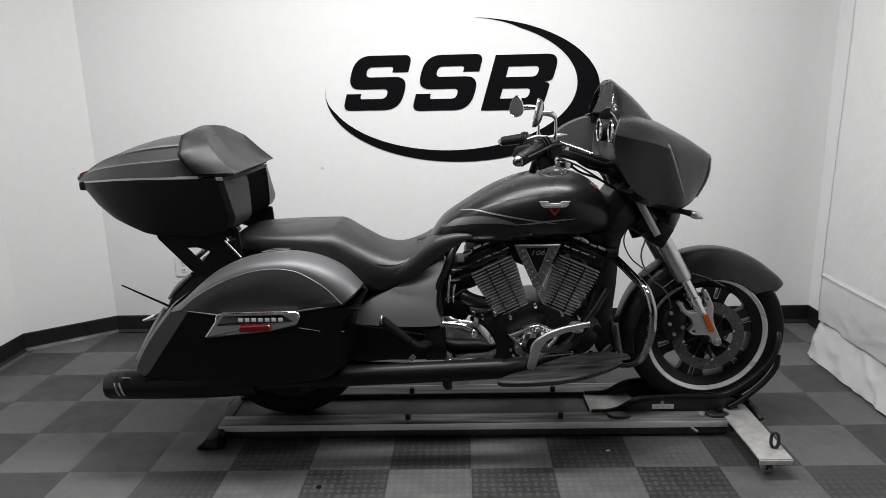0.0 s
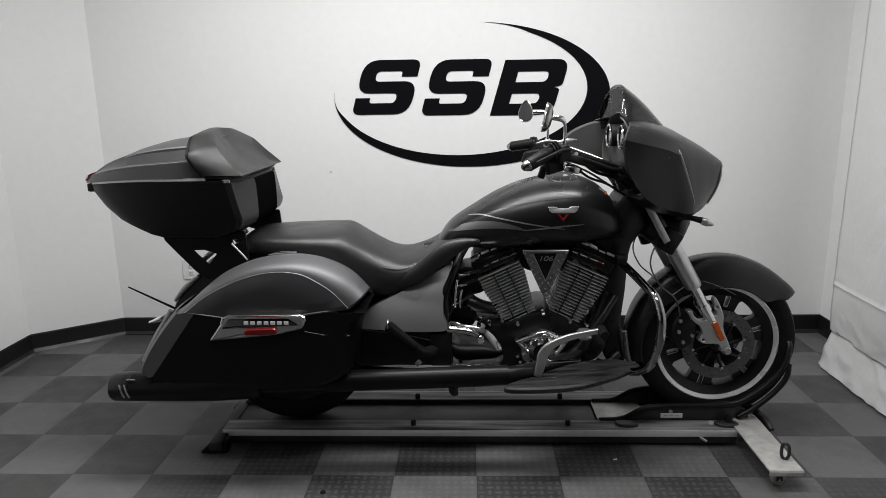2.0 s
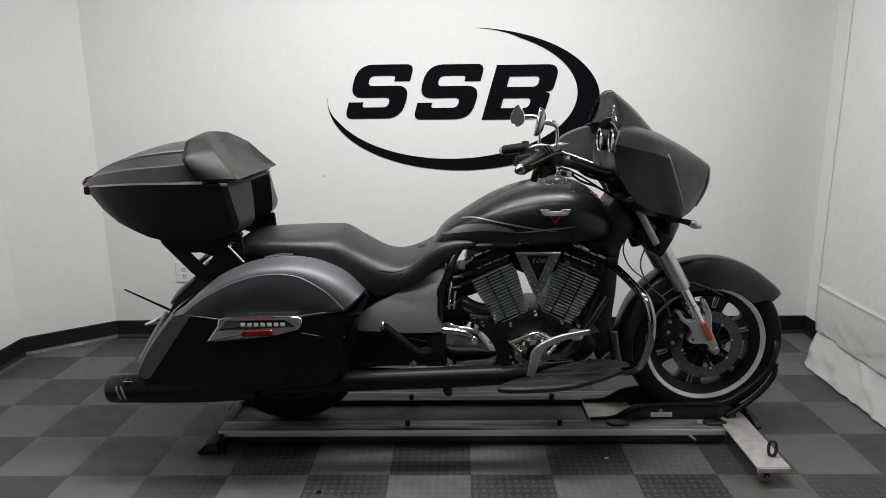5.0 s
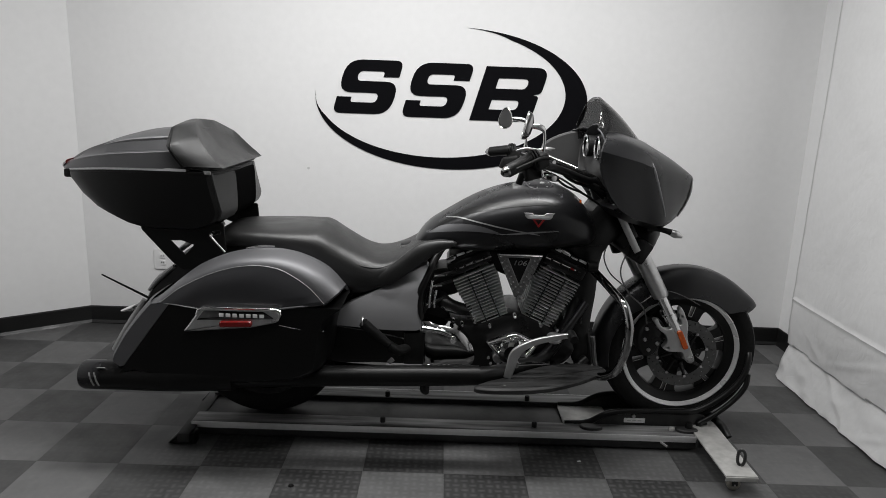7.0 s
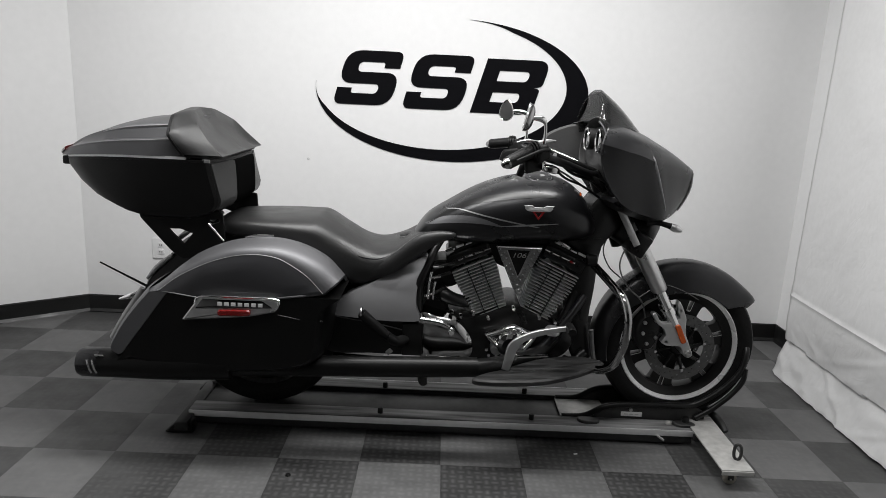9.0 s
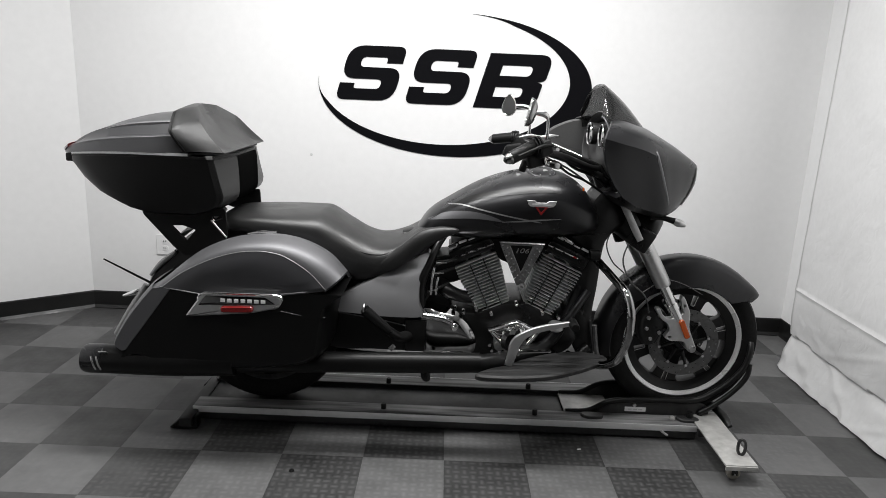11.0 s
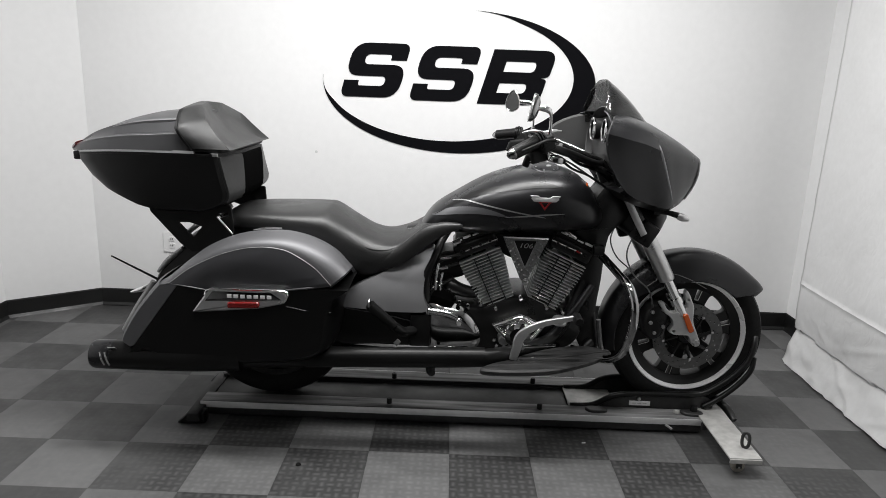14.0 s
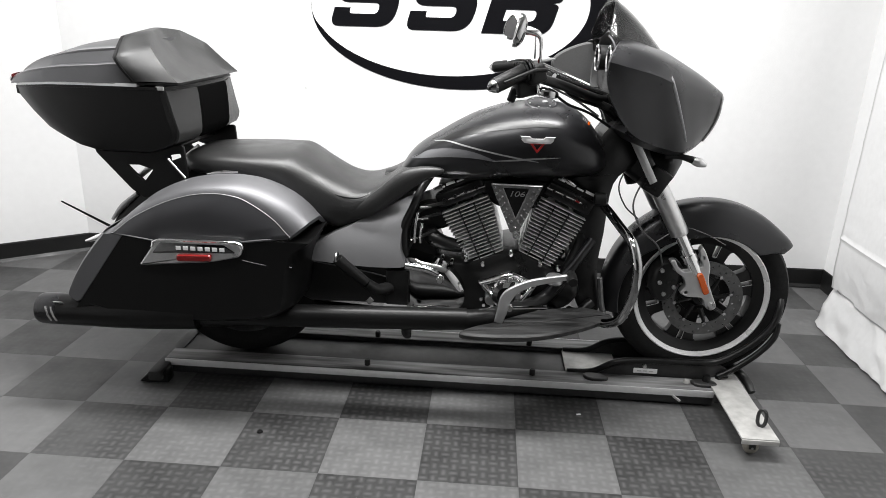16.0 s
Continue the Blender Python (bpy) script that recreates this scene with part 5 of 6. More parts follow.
# exhaust
for s in (-1, 1):
    ex = part("exhaust", tube([(-1.02, s * 0.345, 0.335), (-0.75, s * 0.345, 0.345), (-0.5, s * 0.345, 0.352), (0.0, s * 0.335, 0.362), (0.16, s * 0.315, 0.368), (0.26, s * 0.25, 0.37), (0.40, s * 0.16, 0.40), (0.50, s * 0.10, 0.56), (0.50, s * 0.06, 0.66)], [0.050, 0.044, 0.038, 0.034, 0.033, 0.030, 0.025, 0.023, 0.023], 20), M_BAGBLACK, bike, "long satin black exhaust pipe with a slotted muffler tip")
    muffler = part("muffler", tube([(-1.325, s * 0.345, 0.332), (-1.26, s * 0.345, 0.332), (-1.0, s * 0.345, 0.334), (-0.80, s * 0.345, 0.340)], [0.052, 0.0535, 0.055, 0.050], 32), M_BAGBLACK, ex, "satin black muffler")
    muffler.location = (0.020, s * 0.036, 0.016)
    part("muffler_tip", lathe([(0.044, -1.352), (0.049, -1.350), (0.0535, -1.338), (0.0540, -1.275), (0.0520, -1.268)], 32, "x", (0, s * 0.345, 0.332)), M_DARKGREY, muffler)
    part("tip_bore", lathe([(0.046, -1.352), (0.044, -1.30), (0, -1.30)], 32, "x", (0, s * 0.345, 0.332)), M_ENGINE, muffler)
    part("heat_shield_band", tube([(-0.46, s * 0.345, 0.356), (0.12, s * 0.328, 0.369)], 0.0375, 20), M_BAGBLACK, ex)
    for k in range(2):
        q = [(-1.306 + 0.018 * k + 0.005 * j, s * (0.345 + 0.0540 * math.cos(radians(a))), 0.332 + 0.0540 * math.sin(radians(a))) for j, a in enumerate((30, 12, -6, -24))]
        part("tip_slot", tube(q, 0.0032, 8), M_STEEL, muffler)
    part("tip_plate", moved(box(0.030, 0.003, 0.024, (0, 0, 0), 0.001), Matrix.Translation((-1.262, s * 0.3845, 0.3705)) @ Matrix.Rotation(radians(s * -45), 4, "X")), M_STEEL, muffler, "small silver plate")

# pegs, boards, pedal
for s in (-1, 1):
    peg = part("passenger_peg", tube([(-0.315, s * 0.330, 0.562), (-0.30, s * 0.325, 0.545), (-0.225, s * 0.30, 0.470)], [0.019, 0.020, 0.017], 14), M_RUBBER, bike, "ribbed black passenger footpeg, folded up")
    part("peg_cap", lathe([(0, -0.004), (0.015, -0.004), (0.019, 0.0), (0.019, 0.004)], 14, "x", (-0.318, s * 0.331, 0.566)), M_STEEL, peg)
    part("peg_arm", tube([(-0.225, s * 0.30, 0.470), (-0.19, s * 0.27, 0.435), (-0.15, s * 0.20, 0.42)], [0.017, 0.02, 0.022], 12), M_ENGINE, peg)
    part("peg_bracket", box(0.08, 0.02, 0.13, (-0.13, s * 0.215, 0.425), 0.008), M_ENGINE, peg)
    part("bracket_clip", moved(box(0.024, 0.006, 0.018, (0, 0, 0), 0.002), Matrix.Translation((-0.213, s * 0.302, 0.405)) @ Matrix.Rotation(radians(-45), 4, "Y")), M_ALU, peg)
    leaf = smooth_loop([(0.10, -0.395), (0.17, -0.425), (0.35, -0.415), (0.50, -0.345), (0.60, -0.26), (0.61, -0.225), (0.52, -0.175), (0.38, -0.205), (0.23, -0.295)], 5)
    bm = bmesh.new()
    skin(bm, [[(x, -s * y, 0.352 + 0.035 * (x - 0.1) + dz) for x, y in inset(leaf, d, lambda x, z: 1.0)] for dz, d in ((-0.022, 0.012), (-0.014, 0.0), (-0.002, 0.0), (0.004, 0.006), (0.005, 0.014))])
    board = part("footboard", bm, M_BOARD, bike, "black leaf-shaped rider footboard")
    part("board_mount", tube([(0.42, s * 0.26, 0.345), (0.42, s * 0.12, 0.345)], 0.016, 10), M_ENGINE, board)
ARM = spline([(0.226, 0.362), (0.238, 0.408), (0.246, 0.447), (0.272, 0.480), (0.315, 0.504), (0.37, 0.521), (0.46, 0.540)], 4)
pedal_bar = plate("brake_pedal", [band([tuple(p) for p in ARM], [0.013 + 0.006 * math.exp(-((p[0] - 0.25) / 0.02) ** 2) - 0.004 * max(0, p[0] - 0.28) / 0.18 for p in ARM])], 0.016, 0.004)
pedal = part("brake_pedal", moved(pedal_bar, Matrix.Translation((0, -0.325, 0))), M_ALU, bike, "forged silver brake pedal")
part("pedal_pad", lathe([(0, -0.30), (0.014, -0.30), (0.017, -0.31), (0.017, -0.37), (0.014, -0.378), (0, -0.378)], 16, "y", (0.455, 0, 0.538)), M_RUBBER, pedal)
part("pedal_link", tube([(0.262, -0.29, 0.402), (0.39, -0.28, 0.408)], 0.006, 8), M_CHROME, pedal)
part("link_end", lathe([(0, -0.30), (0.011, -0.30), (0.012, -0.28), (0, -0.28)], 12, "y", (0.262, 0, 0.402)), M_CHROME, pedal)
part("reservoir", lathe([(0, 0.50), (0.026, 0.50), (0.030, 0.494), (0.028, 0.472), (0.018, 0.465), (0, 0.465)], 20, "z", (0.415, -0.20, -0.005)), M_STEEL, bike, "small round brake fluid reservoir")

# crash bars
for s in (-1, 1):
    bar = part("crash_bar", tube([(0.545, s * 0.06, 0.752), (0.583, s * 0.16, 0.719), (0.608, s * 0.26, 0.695), (0.634, s * 0.34, 0.667), (0.648, s * 0.376, 0.612), (0.650, s * 0.383, 0.560), (0.646, s * 0.383, 0.512), (0.632, s * 0.376, 0.456), (0.614, s * 0.345, 0.400), (0.570, s * 0.26, 0.352), (0.48, s * 0.14, 0.342)], 0.0155, 16, 6), M_BARCHROME, bike, "bent chrome crash bar")
    part("bar_clamp", lathe([(0.017, -0.02), (0.022, -0.018), (0.022, 0.018), (0.017, 0.02)], 14, "x", (0.552, s * 0.145, 0.757)), M_BLACK, bar)


# fork, from the steering head down to the axle
SLOPE = Matrix.Rotation(radians(29.5), 4, "Y")
for s in (-1, 1):
    v = s * 0.115
    leg = part("fork_leg", tube([(0.60, v, 1.055), (0.728, v, 0.838)], 0.021, 20), M_ENGINE, bike, "silver telescopic fork leg")
    part("leg_cover", moved(box(0.027, 0.010, 0.215, (0, 0, 0), 0.004), Matrix.Translation((0.668, s * 0.150, 0.916)) @ Matrix.Rotation(radians(-29.5), 4, "Y")), M_ALU, leg, "flat satin silver fork cover")
    part("upper_tube", tube([(0.745, v, 0.807), (0.752, v, 0.795), (0.832, v, 0.656), (0.842, v, 0.637)], [0.026, 0.0315, 0.0315, 0.027], 24, 3), M_ALU, leg, "satin silver fork tube")
    part("slider", tube([(0.838, v, 0.645), (0.918, v, 0.500)], 0.0215, 20), M_CHROME, leg, "chrome fork slider")
    part("slider_collar", tube([(0.880, v, 0.566), (0.893, v, 0.543)], 0.027, 20), M_CHROME, leg)
    clamp = rounded([(0.817, 0.543, 0.006), (0.834, 0.550, 0.008), (0.850, 0.520, 0.008), (0.870, 0.505, 0.01), (0.897, 0.510, 0.01), (0.932, 0.530, 0.006), (0.914, 0.588, 0.006), (0.922, 0.602, 0.008), (0.935, 0.583, 0.008), (0.958, 0.533, 0.012), (0.960, 0.470, 0.02), (1.002, 0.378, 0.012), (0.986, 0.362, 0.012), (0.964, 0.372, 0.012), (0.948, 0.412, 0.012), (0.890, 0.412, 0.008), (0.866, 0.425, 0.006), (0.884, 0.455, 0.01), (0.872, 0.484, 0.010), (0.843, 0.503, 0.010)])
    bracket = part("axle_clamp", moved(plate("axle_clamp", [clamp, circle(0.0055, (0.887, 0.428), 12), circle(0.006, (0.929, 0.560), 12), circle(0.006, (0.982, 0.386), 12)], 0.034, 0.004), Matrix.Translation((0, v, 0))), M_ALU, leg, "cast silver axle clamp")
    lens = rounded([(-0.011, -0.042, 0.011), (0.011, -0.042, 0.011), (0.011, 0.042, 0.011), (-0.011, 0.042, 0.011)])
    part("reflector", moved(pillow(lens, [(s * 0.0, 0.0), (s * 0.007, 0.0), (s * 0.010, 0.003)]), Matrix.Translation((0.939, v + s * 0.019, 0.467)) @ Matrix.Rotation(radians(-25), 4, "Y")), M_AMBER, leg, "amber fork reflector")
    part("axle_nut", lathe([(0, s * 0.142), (0.012, s * 0.142), (0.016, s * 0.137), (0.016, s * 0.10), (0, s * 0.10)], 6, "y", (FRONT[0] + 0.012, 0, FRONT[1])), M_STEEL, leg)
    cal = part("brake_caliper", pillow(smooth_loop([(0.765, 0.45), (0.79, 0.52), (0.845, 0.535), (0.880, 0.50), (0.865, 0.44), (0.84, 0.385), (0.79, 0.385)], 4), [(s * 0.042, 0.0), (s * 0.095, 0.0), (s * 0.108, 0.008), (s * 0.112, 0.02)]), M_ENGINE, bike, "black brake caliper")
    for x, z in ((0.800, 0.50), (0.842, 0.512), (0.796, 0.455), (0.815, 0.412), (0.848, 0.44)):
        part("caliper_bolt", lathe([(0, s * 0.121), (0.006, s * 0.121), (0.008, s * 0.117), (0.008, s * 0.10), (0, s * 0.10)], 10, "y", (x, 0, z)), M_STEEL, cal)
    part("brake_hose", tube([(0.80, s * 0.11, 0.52), (0.765, s * 0.14, 0.60), (0.70, s * 0.15, 0.66), (0.665, s * 0.14, 0.74), (0.69, s * 0.13, 0.82), (0.72, s * 0.12, 0.85)], 0.0030, 8), M_VEE, bike, "thin black brake hose")
    part("fender_stay", tube([(0.77, s * 0.093, 0.60), (0.85, s * 0.096, 0.655), (0.93, s * 0.096, 0.64), (1.01, s * 0.094, 0.60)], 0.0018, 6), M_VEE, bike, "thin steel fender stay")
part("front_axle", tube([(FRONT[0], -0.11, FRONT[1]), (FRONT[0], 0.11, FRONT[1])], 0.012, 14), M_STEEL, bike, "steel axle")
part("lower_yoke", box(0.075, 0.305, 0.090, (0, 0, 0), 0.012), M_ENGINE, bike, "black fork yoke").matrix_basis = Matrix.Translation((0.732, 0, 0.825)) @ SLOPE
part("upper_yoke", box(0.09, 0.28, 0.030, (0, 0, 0), 0.012), M_ENGINE, bike, "black fork yoke").matrix_basis = Matrix.Translation((0.575, 0, 1.075)) @ SLOPE


# front fender
def fender(hub, r, a0, a1, hw):
    bm = bmesh.new()
    rings = []
    for k in range(49):
        t = k / 48
        a = radians(a0 + (a1 - a0) * t)
        w = hw * (0.55 + 0.45 * min(1.0, t / 0.10) ** 0.6)
        skirt = min(1.0, t / 0.075) ** 1.5 * (1 - min(1.0, max(0.0, t - 0.42) / 0.30))
        edge = 0.048 + 0.062 * skirt + 0.022 * math.exp(-((t - 0.62) / 0.18) ** 2)
        lift = 0.010 * math.exp(-(t / 0.06) ** 2)
        outer, inner = [], []
        for j in range(15):
            u = -1 + 2 * j / 14
            rr = r + lift - edge * abs(u) ** 3.8
            outer.append((hub[0] + rr * math.cos(a), u * w, hub[1] + rr * math.sin(a)))
            rr -= 0.004
            inner.append((hub[0] + rr * math.cos(a), u * (w - 0.003), hub[1] + rr * math.sin(a)))
        rings.append(outer + inner[::-1])
    return skin(bm, rings)


part("front_fender", fender(FRONT, 0.357, 34, 192, 0.092), M_DARKGREY, bike, "satin charcoal front fender")

# fairing
FAIR = [[(0.560, 0, 0.990), (0.600, 0.345, 0.998), (0.528, 0.374, 1.080), (0.496, 0.378, 1.180), (0.500, 0.372, 1.232), (0.535, 0.335, 1.272), (0.600, 0, 1.280)],
        [(0.600, 0, 0.955), (0.640, 0.318, 0.968), (0.590, 0.356, 1.055), (0.565, 0.368, 1.160), (0.570, 0.361, 1.216), (0.585, 0.315, 1.268), (0.630, 0, 1.284)],
        [(0.680, 0, 0.920), (0.705, 0.275, 0.942), (0.672, 0.321, 1.030), (0.648, 0.343, 1.130), (0.645, 0.339, 1.200), (0.650, 0.285, 1.250), (0.655, 0, 1.273)],
        [(0.765, 0, 0.900), (0.778, 0.235, 0.928), (0.752, 0.285, 1.000), (0.722, 0.3155, 1.095), (0.705, 0.315, 1.180), (0.712, 0.250, 1.228), (0.725, 0, 1.248)],
        [(0.800, 0, 0.900), (0.815, 0.200, 0.930), (0.798, 0.246, 1.000), (0.775, 0.270, 1.090), (0.762, 0.272, 1.166), (0.768, 0.215, 1.206), (0.775, 0, 1.222)],
        [(0.845, 0, 0.918), (0.852, 0.155, 0.946), (0.850, 0.190, 1.005), (0.845, 0.205, 1.080), (0.838, 0.205, 1.146), (0.838, 0.155, 1.174), (0.838, 0, 1.187)],
        [(0.888, 0, 0.960), (0.890, 0.105, 0.978), (0.906, 0.125, 1.025), (0.918, 0.130, 1.072), (0.918, 0.128, 1.118), (0.908, 0.090, 1.136), (0.905, 0, 1.147)],
        [(0.905, 0, 0.990), (0.907, 0.045, 0.998), (0.930, 0.055, 1.035), (0.946, 0.060, 1.072), (0.948, 0.058, 1.104), (0.936, 0.040, 1.120), (0.932, 0, 1.127)]]
FAIR = [[(x - 0.012 * max(0.0, (x - 0.70) / 0.25), y, z) for x, y, z in row] for row in FAIR]
# the belt is the widest line: the shoulder above leans in, the flank below is undercut
FAIR = [[(x, y * k, z) for (x, y, z), k in zip(row, (1, 1, 1, 0.985, 1.02, 0.88, 1))] for row in FAIR]
bm = loft(FAIR, 5, 1)
count = 12 * 2
flank = np.array([tuple(v.co) for v in bm.verts if v.co.y < -0.05])


def on_fairing(x, z, s=-1, lift=0.001):
    """The place on the fairing's flank at x and z."""
    d = np.hypot(flank[:, 0] - x, flank[:, 2] - z)
    near = np.argsort(d)[:10]
    w = 1 / (d[near] + 0.004)
    return (x, s * (float(np.sum(-flank[near, 1] * w) / np.sum(w)) + lift), z)



bm.verts.ensure_lookup_table()
rim = [v.co.copy() for v in bm.verts[:count]]
bm.faces.ensure_lookup_table()
bmesh.ops.delete(bm, geom=[f for f in bm.faces if len(f.verts) == count and f.calc_center_median().x < 0.6], context="FACES_ONLY")
bm.verts.ensure_lookup_table()
mid = sum(rim, Vector()) / count
prev = bm.verts[:count]
for grow, dx in ((0.975, -0.004), (0.955, 0.002), (0.90, 0.085)):
    nxt = [bm.verts.new(Vector((p.x + dx, mid.y + (p.y - mid.y) * grow, mid.z + (p.z - mid.z) * grow))) for p in rim]
    for i in range(count):
        j = (i + 1) % count
        bm.faces.new((prev[i], prev[j], nxt[j], nxt[i]))
    prev = nxt
bm.faces.new(prev)
fairing = part("fairing", bm, M_DARKGREY, bike, "satin charcoal batwing fairing with a smoked windshield", angle=32)
for s in (-1, 1):
    fold = [on_fairing(x, z, s, -0.001) for x, z in ((0.688, 1.196), (0.697, 1.164), (0.719, 1.112), (0.743, 1.056), (0.768, 1.000), (0.786, 0.962))]
    # highlight on the fold, put in as a paler tube
    part("ridge", tube(fold, [0.001, 0.006, 0.0065, 0.006, 0.005, 0.001], 12, 8), M_ALUGREY, fairing, "pale tube that draws the highlight along the fairing's fold")
dash = part("dashboard", hull([(0.535, 1.12, 1.19, 0.16), (0.555, 1.09, 1.245, 0.24), (0.58, 1.06, 1.262, 0.28), (0.64, 1.04, 1.262, 0.30)], 5, 3.0), M_POD, fairing, "textured dark dashboard with round gauges")
part("inner_wing", pillow(smooth_loop([(0.39, 1.165), (0.42, 1.215), (0.53, 1.255), (0.60, 1.22), (0.59, 1.11), (0.46, 1.112)], 5), [(0.285, 0.006), (0.292, 0.0), (0.315, 0.0), (0.325, 0.008)]), M_POD, fairing, "dark inner fairing wing")
for v, x in ((-0.150, 0.562), (-0.045, 0.540)):
    gauge = part("gauge", lathe([(0.037, x - 0.030), (0.041, x - 0.034), (0.044, x - 0.030), (0.042, x - 0.026)], 36, "x", (0, v, 1.215)), M_CHROME, dash, "round gauge with a chrome bezel")
    part("gauge_body", lathe([(0.0415, x - 0.029), (0.040, x + 0.03)], 36, "x", (0, v, 1.215)), M_TEXBLACK, gauge)
    part("gauge_face", lathe([(0, x - 0.020), (0.038, x - 0.020), (0.038, x + 0.01)], 32, "x", (0, v, 1.215)), M_BLACK, gauge)
    part("bezel_inner", lathe([(0.028, x - 0.0215), (0.030, x - 0.0235), (0.032, x - 0.0215)], 32, "x", (0, v, 1.215)), M_ALU, gauge)
    part("needle", tube([(x - 0.0225, v, 1.215), (x - 0.0225, v + 0.02, 1.235)], 0.0018, 6), M_WHITE, gauge)
    part("gauge_hub", lathe([(0, x - 0.026), (0.008, x - 0.026), (0.010, x - 0.02)], 16, "x", (0, v, 1.215)), M_ALU, gauge)
rows = []
for k in range(19):
    a = radians(-30 + 165 * k / 18)
    edge = 0.512 + 0.063 * (k / 18) ** 2
    c, h = math.cos(a), math.sin(a)
    rows.append([(edge, -0.06 + 0.134 * c, 1.172 + 0.124 * h), (edge - 0.003, -0.06 + 0.137 * c, 1.172 + 0.127 * h), (edge, -0.06 + 0.140 * c, 1.172 + 0.130 * h), (0.63, -0.06 + 0.175 * c, 1.165 + 0.120 * h), (0.63, -0.06 + 0.145 * c, 1.165 + 0.11 * h)])
part("gauge_hood", skin(bmesh.new(), rows), M_POD, dash, "dark hood round the gauges")
for s in (-1, 1):
    part("edge_trim", tube([(0.907, s * 0.131, 1.11), (0.905, s * 0.130, 1.06), (0.891, s * 0.126, 1.01), (0.863, s * 0.139, 0.966)], [0.003, 0.005, 0.005, 0.003], 8), M_SILVERLINE, fairing)
    sig = part("turn_signal", tube([(0.745, s * 0.17, 0.925), (0.785, s * 0.185, 0.922), (0.83, s * 0.195, 0.912)], [0.016, 0.010, 0.012], 12), M_TEXBLACK, bike, "black turn signal with a clear lens")
    part("signal_lens", tube([(0.825, s * 0.195, 0.912), (0.845, s * 0.197, 0.906), (0.868, s * 0.20, 0.899)], [0.0125, 0.015, 0.007], 14), M_ALU, sig)
part("chin", hull([(0.64, 0.83, 0.95, 0.08), (0.69, 0.795, 0.94, 0.10), (0.74, 0.778, 0.93, 0.11), (0.79, 0.80, 0.92, 0.11), (0.83, 0.86, 0.91, 0.06)], 5, 2.8), M_BLACK, bike, "black lower nose under the fairing")
lamp = part("headlight", lathe([(0, 0.938), (0.03, 0.936), (0.044, 0.930), (0.050, 0.915), (0.052, 0.86)], 36, "x", (0, 0, 1.05)), M_ALU, fairing, "round headlight")

# windshield
bm = bmesh.new()
rows = []
for j in range(13):
    h = j / 12
    row = []
    for i in range(33):
        u = -1 + 2 * i / 32
        bx, bz = 0.715 - 0.175 * abs(u) ** 2.2, 1.250 - 0.025 * abs(u) ** 2
        tx, tz = 0.550 - 0.035 * abs(u) ** 2.4, 1.402 - 0.115 * abs(u) ** 3.5
        row.append(bm.verts.new((bx + (tx - bx) * h, u * (0.262 - 0.055 * h), bz + (tz - bz) * h + 0.012 * math.sin(math.pi * h))))
    rows.append(row)
for a, b in zip(rows, rows[1:]):
    for i in range(32):
        bm.faces.new((a[i], a[i + 1], b[i + 1], b[i]))
screen = part("windshield", bm, M_SMOKE, fairing, "dark smoked windshield")
mod = screen.modifiers.new("thick", "SOLIDIFY")
mod.thickness = 0.004
part("screen_edge", tube([(0.540 - 0.025 * k, s0 * (0.264 - 0.055 * k), 1.225 + 0.062 * k + 0.012 * math.sin(math.pi * k)) for s0 in (-1,) for k in (0, 0.25, 0.5, 0.75, 1.0)], 0.0035, 8), M_PANEL, screen, "pale screen edge")

# handlebar with grips, switches, levers and mirrors; the bar is turned a little, so the far end sits lower
handlebar = part("handlebar", tube([(0.276, -0.372, 1.174), (0.385, -0.30, 1.140), (0.50, -0.18, 1.095), (0.565, -0.06, 1.085), (0.565, 0.06, 1.085), (0.50, 0.18, 1.090), (0.39, 0.30, 1.125), (0.276, 0.372, 1.150)], 0.0145, 14, 6), M_BLACK, bike, "black swept-back handlebar with chrome fittings")
